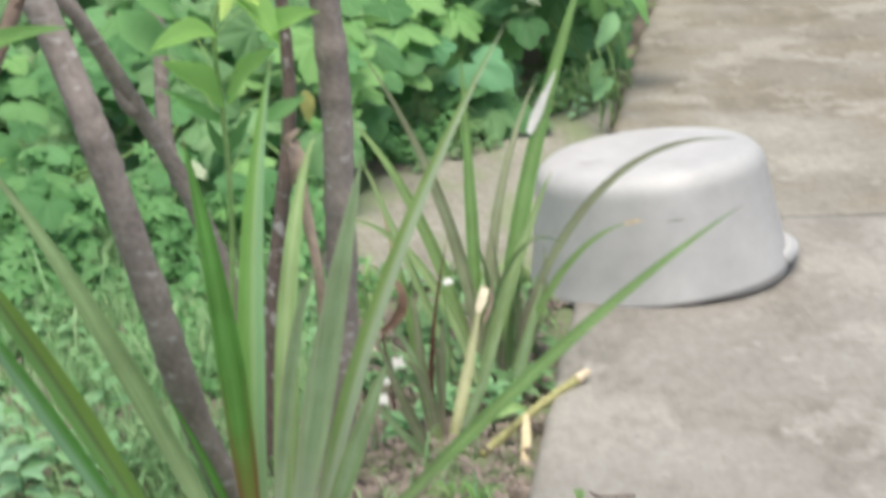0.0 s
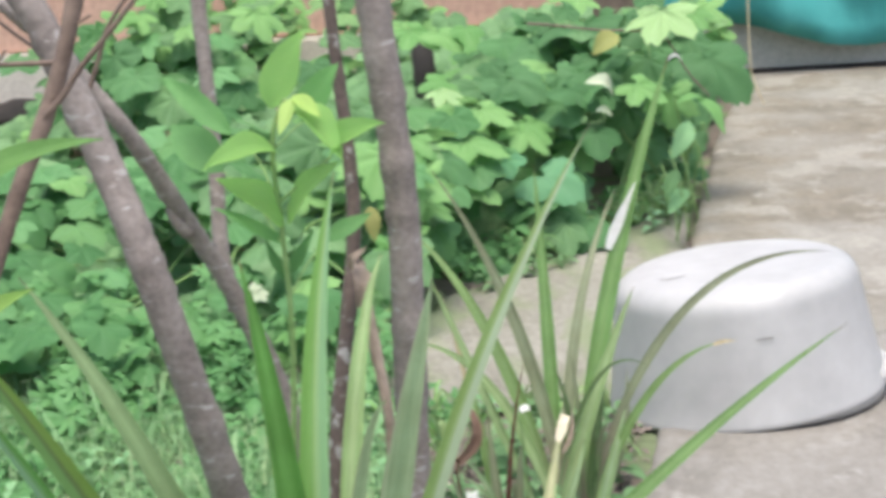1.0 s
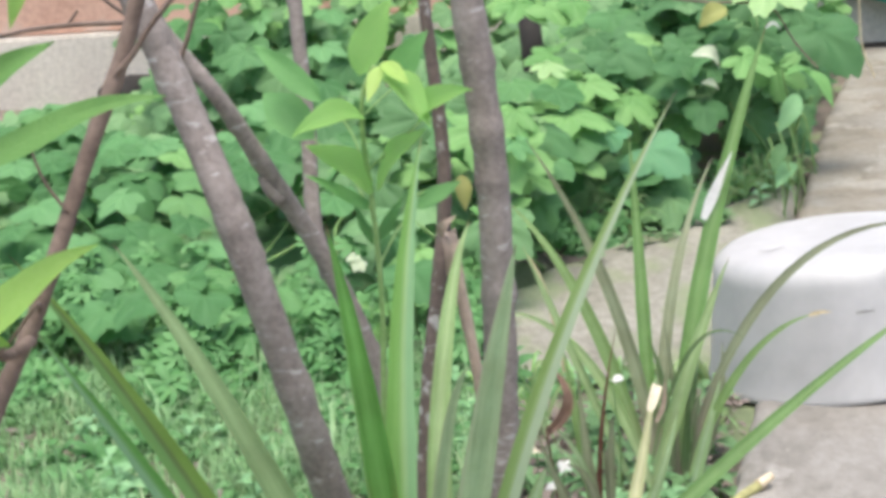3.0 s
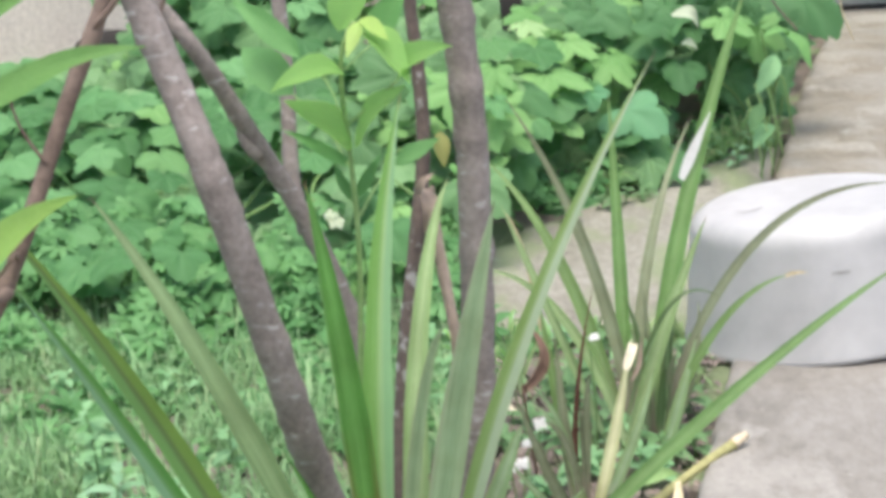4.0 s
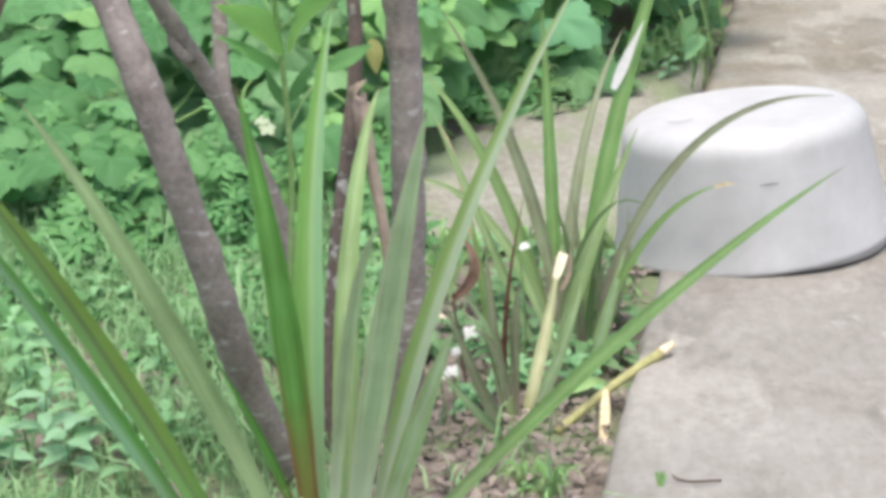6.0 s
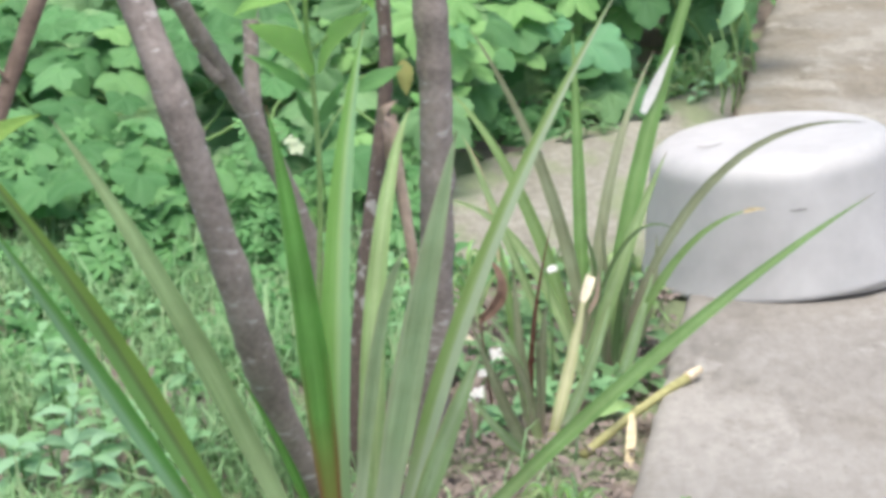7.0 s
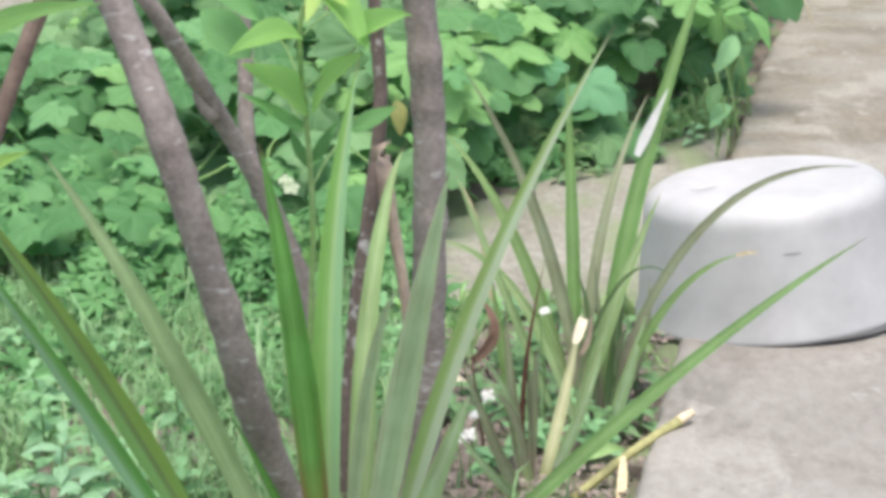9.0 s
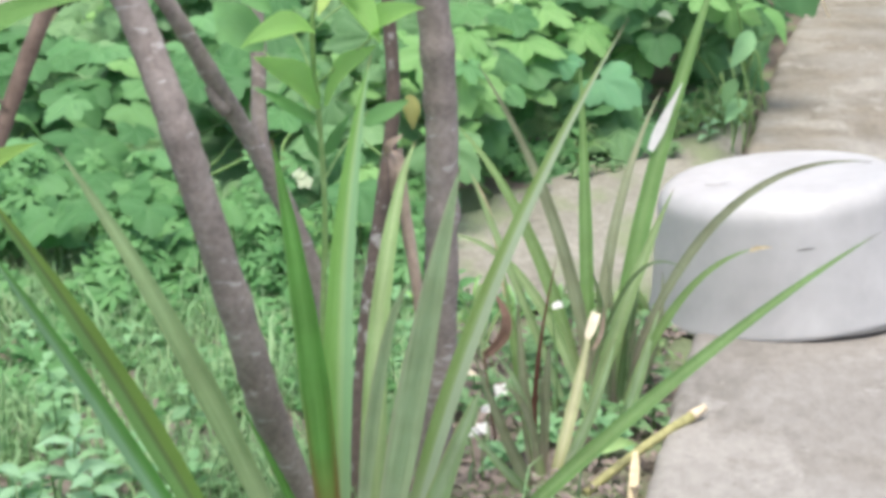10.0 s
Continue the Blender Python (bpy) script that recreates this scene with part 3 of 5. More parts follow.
# ---- the upturned tub ----
def tub():
    t = thing("plastic_tub", (0.493, 3.622, 0.003), "large grey-white plastic tub lying upside down on the path", "tub")
    t.rotation_euler = (radians(-0.4), radians(-5.0), 0)
    rim, top, h, bend = 0.298, 0.2634, 0.278, 0.052
    prof = [(rim - 0.01, -0.002), (rim - 0.002, -0.004), (rim + 0.002, 0.0), (rim + 0.002, 0.006), (rim, 0.014)]
    prof += [(rim + (top - rim) * u, (h - bend) * u) for u in (0.15, 0.35, 0.6, 0.85, 1.0)]
    prof += [(top - bend + bend * math.cos(a), h - bend + bend * math.sin(a)) for a in (0.25, 0.5, 0.75, 1.0, 1.25, 1.5)]
    prof += [(top - 0.09, h + 0.001), (0.1, h + 0.0015), (0.004, h + 0.002)]
    n = 72
    verts = [(r * math.cos(2 * math.pi * k / n) , r * math.sin(2 * math.pi * k / n), z) for r, z in prof for k in range(n)]
    faces = [(i * n + k, i * n + (k + 1) % n, (i + 1) * n + (k + 1) % n, (i + 1) * n + k) for i in range(len(prof) - 1) for k in range(n)]
    faces.append(tuple(range((len(prof) - 1) * n, len(prof) * n)))
    body = attach("body", mesh_of("body", verts, faces), TUB, t)
    body.modifiers.new("wall", "SOLIDIFY").thickness = 0.004
    # a skirt added inside the rim to close the dark gap where the tub leans
    ring = [((rim - 0.005) * math.cos(2 * math.pi * k / n), (rim - 0.005) * math.sin(2 * math.pi * k / n)) for k in range(n)]
    iv = [(x, y, 0.012) for x, y in ring] + [(x, y, min(0.004, 0.0015 - 0.087 * x)) for x, y in ring]
    attach("rim", mesh_of("rim", iv, [(k, n + k, n + (k + 1) % n, (k + 1) % n) for k in range(n)]), TUB, body).modifiers.new("wall", "SOLIDIFY").thickness = 0.003
    # the lip by which it is lifted
    lv, lf = [], []
    for i in range(17):
        a = radians(-22 + 4.2 * i)
        reach = 0.004 + 0.025 * math.sin(math.pi * i / 16) ** 1.2
        for r, z in ((rim - 0.006, 0.034), (rim + 0.4 * reach, 0.026), (rim + reach, 0.015), (rim + reach + 0.002, 0.006), (rim + reach - 0.002, 0.0), (rim - 0.002, 0.002)):
            lv.append((r * math.cos(a), r * math.sin(a), z))
    for i in range(16):
        for k in range(6):
            q = (k + 1) % 6
            lf.append((i * 6 + k, i * 6 + q, i * 6 + 6 + q, i * 6 + 6 + k))
    lf += [tuple(range(5, -1, -1)), tuple(range(96, 102))]
    attach("lip", mesh_of("lip", lv, lf), TUB, body)
    # small scuffs on the base and the side
    for a, r, z, w, lab in ((-1.545, 0.272, 0.182, 0.044, "thin dark scuff"),):
        v = [((r + 0.003) * math.cos(a + i * w), (r + 0.003) * math.sin(a + i * w), z + dz) for i in range(4) for dz in (-0.0016, 0.0016)]
        attach("scuff", mesh_of("scuff", v, [(0, 2, 3, 1), (2, 4, 5, 3), (4, 6, 7, 5)]), SCUFF, body, None, lab)
    v = [(-0.16 + 0.018 * i, -0.06 - 0.012 * math.sin(i * 1.3), h + 0.003) for i in range(4) for dz in (0, 1)]
    v = [(x, y + 0.006 * (k % 2), z) for k, (x, y, z) in enumerate(v)]
    attach("scuff", mesh_of("scuff", v, [(0, 2, 3, 1), (2, 4, 5, 3), (4, 6, 7, 5)]), SCUFF, body, None, "short dark scratch")


tub()


# ---- strap-leaved clumps ----
def clump(place, label):
    return thing("strap_leaved_plant", place, label, "plant", "strap-leaved plants beside the path")


seeds = iter(range(1000, 9999))


def strap_leaf(parent, base, middle, tip, width, mat, blunt=False, fold=0.22, label="", taper=1.75):
    o = parent.location
    me = strap_mesh("strap_leaf", Vector(base) - o, Vector(middle) - o, Vector(tip) - o, width, next(seeds), fold, blunt=blunt, taper=taper)
    return attach("strap_leaf", me, mat, parent, None, label)


near = clump((-0.25, 2.27, -0.06), "tall clump of long green strap leaves with red feet")
strap_leaf(near, (-0.293, 2.3, -0.05), (-0.319, 2.3, 0.349), (-0.364, 2.33, 0.638), 0.047, STRAP_GREEN)
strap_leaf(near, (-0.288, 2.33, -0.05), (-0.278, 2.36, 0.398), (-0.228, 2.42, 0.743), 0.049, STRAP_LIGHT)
strap_leaf(near, (-0.26, 2.36, -0.05), (-0.223, 2.42, 0.387), (-0.173, 2.48, 0.601), 0.034, STRAP_PALE)
strap_leaf(near, (-0.225, 2.22, -0.05), (-0.138, 2.16, 0.368), (-0.075, 2.15, 0.639), 0.048, STRAP_SOFT)
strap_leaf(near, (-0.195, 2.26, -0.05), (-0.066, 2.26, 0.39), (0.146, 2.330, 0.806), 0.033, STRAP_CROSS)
strap_leaf(near, (-0.19, 2.2, -0.05), (-0.102, 2.14, 0.207), (-0.05, 2.12, 0.339), 0.034, STRAP_GREY)
strap_leaf(near, (-0.162, 2.2, -0.05), (0.2, 2.3, 0.276), (0.509, 2.4, 0.481), 0.025, STRAP_MID)
strap_leaf(near, (-0.325, 2.25, -0.05), (-0.517, 2.300, 0.354), (-0.714, 2.420, 0.607), 0.04, STRAP_DULL)
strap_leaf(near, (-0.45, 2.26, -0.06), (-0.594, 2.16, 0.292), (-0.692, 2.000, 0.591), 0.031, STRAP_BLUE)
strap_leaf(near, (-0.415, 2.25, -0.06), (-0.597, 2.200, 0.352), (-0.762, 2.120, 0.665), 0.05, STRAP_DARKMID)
strap_leaf(near, (-0.251, 2.2, -0.05), (-0.201, 2.2, 0.321), (-0.151, 2.2, 0.46), 0.022, STRAP_SOFT)
strap_leaf(near, (-0.234, 2.3, -0.05), (-0.222, 2.3, 0.169), (-0.205, 2.32, 0.339), 0.034, STRAP_PALE)
strap_leaf(near, (-0.31, 2.3, -0.05), (-0.36, 2.3, 0.1), (-0.425, 2.3, 0.24), 0.018, STRAP_GREEN)

middle_clump = clump((0.0, 2.77, -0.07), "small strap-leaved plant with red-brown and yellowed leaves")
strap_leaf(middle_clump, (-0.003, 2.78, -0.085), (-0.013, 2.78, 0.094), (0.028, 2.8, 0.338), 0.012, STRAP_RED, label="narrow dry red-brown leaf")
strap_leaf(middle_clump, (0.003, 2.76, -0.085), (-0.04, 2.8, 0.108), (-0.071, 2.85, 0.306), 0.026, STRAP_OLIVE)
snapped = strap_leaf(middle_clump, (0.013, 2.76, -0.085), (0.053, 2.8, 0.063), (0.088, 2.85, 0.222), 0.026, STRAP_YELLOW, label="yellowed leaf with a snapped tip")
o = middle_clump.location
attach("snapped_tip", strap_mesh("snapped_tip", Vector((0.077, 2.79, 0.184)) - o, Vector((0.084, 2.8, 0.203)) - o, Vector((0.092, 2.82, 0.222)) - o, 0.018, 12, 0.4, 8, True), BONE, snapped, None, "pale dry tip bent over")
attach("torn_strip", strap_mesh("torn_strip", Vector((0.084, 2.86, 0.14)) - o, Vector((0.101, 2.862, 0.175)) - o, Vector((0.103, 2.865, 0.222)) - o, 0.01, 13, 0.3, 8), TAN_DRY, snapped, None, "brown torn strip of the snapped leaf")
strap_leaf(middle_clump, (-0.006, 2.72, -0.085), (-0.054, 2.7, 0.021), (-0.114, 2.7, 0.192), 0.025, STRAP_PURPLE)
strap_leaf(middle_clump, (-0.012, 2.77, -0.085), (-0.03, 2.775, 0.075), (-0.043, 2.79, 0.265), 0.024, STRAP_PURPLE)
attach("dry_tip", oval_leaf("dry_tip", 0.5, 44, 0.3, 0.4, 8), BONE, middle_clump, facing(Vector((-0.14, 2.72, 0.146)) - o, (0.1, -0.6, 0.8), (0.95, -0.1, -0.15), 0.034), "small cream-white leaf tip")
strap_leaf(middle_clump, (0.0, 2.7, -0.085), (-0.053, 2.65, -0.01), (-0.123, 2.62, 0.095), 0.02, STRAP_GREY)
strap_leaf(middle_clump, (0.022, 2.8, -0.085), (0.081, 2.85, 0.022), (0.125, 2.9, 0.149), 0.024, STRAP_GREY)

far = clump((0.11, 3.06, -0.07), "spreading clump of grey-green strap leaves against the tub")
strap_leaf(far, (0.088, 3.05, -0.08), (0.015, 3.1, 0.292), (-0.135, 3.15, 0.606), 0.03, STRAP_PURPLE)
strap_leaf(far, (0.075, 3.06, -0.08), (0.066, 3.15, 0.31), (0.056, 3.2, 0.601), 0.029, STRAP_MID)
striped = strap_leaf(far, (0.085, 3.05, -0.08), (0.12, 3.13, 0.285), (0.213, 3.22, 0.545), 0.026, STRAP_PURPLE)
tall = strap_leaf(far, (0.115, 3.06, -0.08), (0.18, 3.14, 0.33), (0.323, 3.250, 0.788), 0.036, STRAP_MID, taper=3.4)
attach("dry_tip", strap_mesh("dry_tip", Vector((0.32, 3.248, 0.775)) - far.location, Vector((0.334, 3.243, 0.785)) - far.location, Vector((0.347, 3.248, 0.77)) - far.location, 0.007, 95, 0.2, 6), PETAL, tall, None, "white curled tip")
strap_leaf(far, (0.06, 2.98, -0.08), (0.147, 3.02, 0.185), (0.23, 3.06, 0.385), 0.031, STRAP_PALE)
strap_leaf(far, (0.115, 3.06, -0.08), (0.31, 3.05, 0.327), (0.58, 3.0, 0.447), 0.02, STRAP_PURPLE)
low_leaf = strap_leaf(far, (0.125, 3.03, -0.08), (0.238, 2.99, 0.188), (0.378, 2.95, 0.303), 0.019, STRAP_OLIVE)
attach("dry_tip", strap_mesh("dry_tip", Vector((0.362, 2.952, 0.297)) - far.location, Vector((0.38, 2.947, 0.304)) - far.location, Vector((0.402, 2.94, 0.306)) - far.location, 0.009, 91, 0.2, 6), PALE_DRY, low_leaf, None, "dry straw-coloured leaf tip")
strap_leaf(far, (0.07, 3.02, 0.0), (0.153, 2.98, 0.234), (0.25, 2.94, 0.262), 0.009, STRAP_DULL)
strap_leaf(far, (0.08, 2.98, -0.06), (-0.035, 3.02, 0.205), (-0.185, 3.06, 0.298), 0.022, STRAP_PALE)
strap_leaf(far, (0.078, 3.05, -0.08), (-0.04, 3.15, 0.268), (-0.195, 3.25, 0.475), 0.028, STRAP_OLIVE)
strap_leaf(far, (0.05, 3.02, -0.08), (-0.075, 3.02, 0.255), (-0.143, 3.02, 0.43), 0.019, STRAP_PALE)
attach("dry_strip", strap_mesh("dry_strip", Vector((-0.1, 3.3, 0.1)) - far.location, Vector((-0.122, 3.3, 0.25)) - far.location, Vector((-0.16, 3.3, 0.352)) - far.location, 0.012, 93, 0.3, 8), PALE_DRY, far, None, "bleached dry grass-like leaf")
strap_leaf(far, (0.132, 3.1, -0.08), (0.195, 3.08, 0.079), (0.212, 3.12, 0.209), 0.026, STRAP_PURPLE)
strap_leaf(far, (0.13, 3.0, -0.08), (0.17, 3.0, 0.05), (0.205, 3.02, 0.17), 0.026, STRAP_GREY)
rnd = random.Random(8)
for k in range(9):
    a = rnd.uniform(-0.7, 1.0)
    h = rnd.uniform(0.1, 0.28)
    strap_leaf(far, (0.13 + 0.03 * a, 3.06, -0.08), (0.14 + 0.07 * a, 3.05, h * 0.5), (0.15 + 0.14 * a, 3.03, h), rnd.uniform(0.01, 0.022), rnd.choice((STRAP_PURPLE, STRAP_GREY, STRAP_GREY, STRAP_DULL)))
for k in range(5):
    a = rnd.uniform(-1, 0.6)
    h = rnd.uniform(0.05, 0.2)
    strap_leaf(middle_clump, (0.01 * a, 2.77, -0.085), (0.05 * a, 2.77, h * 0.5), (0.13 * a, 2.76, h), rnd.uniform(0.01, 0.02), rnd.choice((STRAP_PURPLE, STRAP_GREY)))
# bleached patch on one tall leaf
patch = strap_mesh("bleached_patch", Vector((0.188, 3.155, 0.435)) - far.location, Vector((0.212, 3.165, 0.488)) - far.location, Vector((0.247, 3.175, 0.56)) - far.location, 0.022, 77, 0.1, 6)
attach("bleached_patch", patch, PETAL, striped, None, "white bleached strip of a leaf")

# ---- cut leaf stub and dry leaves at the path's edge ----
stub = thing("cut_leaf_stub", (0.08, 2.71, -0.06), "yellow cut leaf stalk lying over the path edge", "leaf stalk")
o = stub.location
stalk = attach("stalk", tube_mesh("stalk", [p - o for p in curve_points((0.075, 2.7, -0.065), (0.172, 2.79, -0.018), (0.262, 2.874, 0.012), 10)], 0.008, 0.009, 8, 0.12), STUB, stub)
attach("cut_end", tube_mesh("cut_end", [p - o for p in curve_points((0.26, 2.872, 0.012), (0.271, 2.882, 0.016), (0.285, 2.894, 0.021), 4)], 0.0105, 0.007, 8, 0.15), CUT_PALE, stalk, None, "pale dry cut end")
attach("split_strip", strap_mesh("split_strip", Vector((0.1, 2.73, 0.0)) - o, Vector((0.13, 2.74, 0.012)) - o, Vector((0.165, 2.75, 0.005)) - o, 0.026, 3), STEM_PALE, stub, None, "pale green split strip")
dry_strip = thing("dry_leaf_strip", (0.154, 2.66, -0.06), "straw-coloured dry leaf strip hanging to the soil", "dry leaf")
attach("strip", strap_mesh("strip", (0.006, 0.07, 0.062), (0.004, 0.03, 0.03), (-0.002, -0.03, -0.012), 0.017, 8, blunt=True), PALE_DRY, dry_strip)


curl = thing("curled_dry_leaf", (-0.09, 2.9, -0.06), "curled red-brown dead leaf standing among the strap leaves", "dry leaf")
o = curl.location
ob = attach("blade", strap_mesh("blade", Vector((-0.1, 2.75, 0.165)) - o, Vector((-0.058, 2.735, 0.225)) - o, Vector((-0.088, 2.74, 0.29)) - o, 0.022, 5, 0.6), DRY, curl)
stalk = attach("stalk", tube_mesh("stalk", [p - o for p in curve_points((-0.09, 2.9, -0.08), (-0.095, 2.82, 0.05), (-0.099, 2.752, 0.167), 8)], 0.003, 0.0025, 6), DRY, curl)
ob.modifiers.new("thickness", "SOLIDIFY").thickness = 0.001


# ---- the many-stemmed shrub ----
def limb(parent, name, pts, r0, r1, mat, seed, sides=14, rings=0.1, label=""):
    o = parent.location
    line = [p - o for p in through_points(pts, 14)]
    return attach(name, tube_mesh(name, line, r0, r1, sides, 0.07, rings, seed), mat, parent, None, label)


shrub = thing("many_stemmed_shrub", (-0.34, 2.62, -0.06), "many-stemmed shrub with bare grey-brown lichen-flecked stems", "shrub")
limb(shrub, "trunk", [(-0.357, 2.500, -0.044), (-0.405, 2.460, 0.123), (-0.453, 2.380, 0.410), (-0.498, 2.340, 0.633), (-0.554, 2.360, 0.799), (-0.618, 2.360, 0.98), (-0.66, 2.36, 1.066), (-0.77, 2.34, 1.35), (-0.87, 2.3, 1.7)], 0.0275, 0.021, BARK, 1)
limb(shrub, "trunk", [(-0.19, 2.63, -0.09), (-0.165, 2.63, 0.15), (-0.153, 2.62, 0.409), (-0.148, 2.61, 0.65), (-0.165, 2.6, 0.905), (-0.2, 2.58, 1.3), (-0.23, 2.57, 1.7)], 0.0275, 0.0245, BARK, 2)
branch = limb(shrub, "branch", [(-0.31, 2.68, -0.09), (-0.34, 2.7, 0.15), (-0.385, 2.7, 0.34), (-0.44, 2.68, 0.5), (-0.497, 2.65, 0.627), (-0.56, 2.57, 0.79), (-0.608, 2.56, 0.863), (-0.652, 2.54, 0.935), (-0.697, 2.5, 0.99), (-0.731, 2.5, 1.025), (-0.774, 2.5, 1.055), (-0.85, 2.5, 1.11), (-0.94, 2.5, 1.2)], 0.0195, 0.0065, BARK, 3)
limb(shrub, "branch", [(-0.44, 2.69, 0.47), (-0.462, 2.72, 0.57), (-0.468, 2.77, 0.72), (-0.477, 2.8, 0.905), (-0.49, 2.85, 1.3)], 0.013, 0.012, BARK, 4)
limb(shrub, "trunk", [(-0.312, 2.64, -0.09), (-0.3, 2.65, 0.12), (-0.282, 2.67, 0.29), (-0.258, 2.7, 0.45), (-0.24, 2.73, 0.6), (-0.242, 2.74, 0.74), (-0.253, 2.75, 0.9), (-0.27, 2.76, 1.3)], 0.0145, 0.0095, BARK_SPOTTED, 5, label="thin red-brown stem with white lichen spots")
limb(shrub, "dead_stem", [(-0.2, 2.69, 0.2), (-0.204, 2.7, 0.289), (-0.222, 2.73, 0.4), (-0.236, 2.74, 0.5), (-0.24, 2.745, 0.53)], 0.009, 0.012, TAN_DRY, 6, 8, 0.1, "dead tan broken stem")
limb(shrub, "knot", [(-0.497, 2.64, 0.615), (-0.512, 2.63, 0.635), (-0.522, 2.625, 0.66)], 0.012, 0.007, BARK, 9, 8, 0.0)

sapling = thing("young_tree", (-0.66, 1.19, -0.06), "thin brown leaning stem with twigs and a few long leaves", "tree")
limb(sapling, "trunk", [(-0.66, 1.19, -0.09), (-0.59, 1.215, 0.2), (-0.514, 1.246, 0.473), (-0.483, 1.257, 0.606), (-0.459, 1.268, 0.702), (-0.414, 1.301, 0.800), (-0.37, 1.346, 0.922), (-0.322, 1.379, 1.045), (-0.275, 1.407, 1.243)], 0.0083, 0.0072, TWIG, 11)
limb(sapling, "twig", [(-0.352, 1.365, 0.978), (-0.339, 1.36, 0.991), (-0.323, 1.36, 1.007), (-0.305, 1.36, 1.03), (-0.275, 1.36, 1.061), (-0.24, 1.36, 1.1)], 0.0034, 0.0022, TWIG, 12, 7)
limb(sapling, "twig", [(-0.326, 1.38, 1.033), (-0.378, 1.38, 1.034), (-0.419, 1.38, 1.032), (-0.45, 1.38, 1.028), (-0.503, 1.38, 1.025)], 0.0026, 0.0018, TWIG, 13, 7)
limb(sapling, "twig", [(-0.385, 1.38, 1.034), (-0.38, 1.38, 1.039), (-0.374, 1.38, 1.046)], 0.0016, 0.0012, TWIG, 14, 6)
limb(shrub, "twig", [(-0.605, 2.36, 0.935), (-0.66, 2.4, 0.962), (-0.717, 2.4, 1.012), (-0.762, 2.4, 1.054), (-0.83, 2.4, 1.1)], 0.003, 0.0022, TWIG, 16, 7)
limb(sapling, "twig", [(-0.319, 1.38, 1.063), (-0.309, 1.38, 1.066), (-0.297, 1.38, 1.072)], 0.0016, 0.0011, TWIG, 17, 6)
limb(sapling, "twig", [(-0.385, 1.323, 0.878), (-0.402, 1.318, 0.911), (-0.408, 1.307, 0.955)], 0.0017, 0.0011, TWIG, 18, 7)
limb(shrub, "twig", [(-0.602, 2.5, 0.862), (-0.582, 2.5, 0.908), (-0.558, 2.5, 0.966), (-0.523, 2.5, 1.014), (-0.48, 2.5, 1.08)], 0.0042, 0.003, TWIG, 22, 7)
attach("dead_leaf", oval_leaf("dead_leaf", 0.5, 9, 0.5, 0.6, 10), TAN_DRY, shrub, facing(Vector((-0.236, 2.67, 0.545)) - shrub.location, (0.5, -0.8, 0.3), (-0.1, -0.2, -1), 0.075), "curled tan dead leaf caught on a stem")
attach("dead_leaf", oval_leaf("dead_leaf", 0.42, 10, 0.5, 0.7, 10), TAN_DRY, shrub, facing(Vector((-0.24, 2.66, 0.53)) - shrub.location, (-0.5, -0.8, 0.3), (0.35, -0.3, 1), 0.05), "curled tan dead leaf caught on a stem")
limb(sapling, "knot", [(-0.453, 1.274, 0.728), (-0.464, 1.263, 0.745), (-0.467, 1.257, 0.761)], 0.0061, 0.0033, TWIG, 19, 8)
LONG_LEAF = [oval_leaf("leaf", a, s, 0.14, 0.3, 14) for a, s in ((0.18, 1), (0.27, 2))]
OVAL = [oval_leaf("leaf", a, s, c, 0.3, 12, sr) for a, s, c, sr in ((0.46, 3, 0.1, 0.03), (0.5, 4, 0.16, 0.03), (0.42, 5, 0.05, 0.02))]

OVAL_LONG = oval_leaf("leaf", 0.28, 63, 0.16, 0.3, 14, 0.02)
FOLDED = [oval_leaf("leaf", a, s, c, 0.75, 12, 0.03) for a, s, c in ((0.46, 61, 0.12), (0.5, 62, 0.2))]
BROAD = oval_leaf("leaf", 0.54, 7, 0.1, 0.3, 12, 0.02)


def leaf_between(parent, me, base, tip, mat, normal=(0.1, -0.75, 0.7), name="leaf", label=""):
    """A leaf hung on its stalk's end at base and reaching to tip."""
    o = parent.location
    a, b = Vector(base) - o, Vector(tip) - o
    d = (b - a).normalized()
    n = Vector(normal)
    m = facing(a, n - d * n.dot(d), d, (b - a).length)
    key = me.name + mat.name
    if key not in leaf_between.made:
        c = me.copy()
        c.materials.clear()
        c.materials.append(mat)
        leaf_between.made[key] = c
    return attach(name, leaf_between.made[key], mat, parent, m, label)


leaf_between.made = {}
leaf_between(sapling, LONG_LEAF[0], (-0.44, 1.2, 0.925), (-0.259, 1.225, 0.989), SAPLING_GREEN, (0.1, -0.6, 0.8))
leaf_between(sapling, LONG_LEAF[1], (-0.43, 1.205, 0.985), (-0.342, 1.22, 1.037), SAPLING_GREEN, (0.3, -0.75, 0.6))
leaf_between(sapling, OVAL_LONG, (-0.467, 1.220, 0.767), (-0.33, 1.235, 0.868), SAPLING, (-0.35, -0.7, 0.6))
leaf_between(sapling, OVAL[2], (-0.453, 1.210, 0.811), (-0.415, 1.230, 0.786), SAPLING, (0.2, -0.7, 0.6))
leaf_between(sapling, LONG_LEAF[1], (-0.471, 1.210, 0.855), (-0.410, 1.220, 0.864), SAPLING, (0.1, -0.7, 0.6))
limb(sapling, "twig", [(-0.396, 1.25, 0.816), (-0.428, 1.235, 0.78), (-0.467, 1.220, 0.767)], 0.0018, 0.0014, TWIG, 36, 6)
limb(sapling, "twig", [(-0.412, 1.3, 0.8), (-0.405, 1.28, 0.808), (-0.396, 1.25, 0.816)], 0.0025, 0.0016, TWIG, 26, 6)
limb(sapling, "knot", [(-0.418, 1.285, 0.775), (-0.426, 1.255, 0.772), (-0.43, 1.24, 0.776)], 0.0055, 0.0045, TWIG, 27, 8, 0.1)
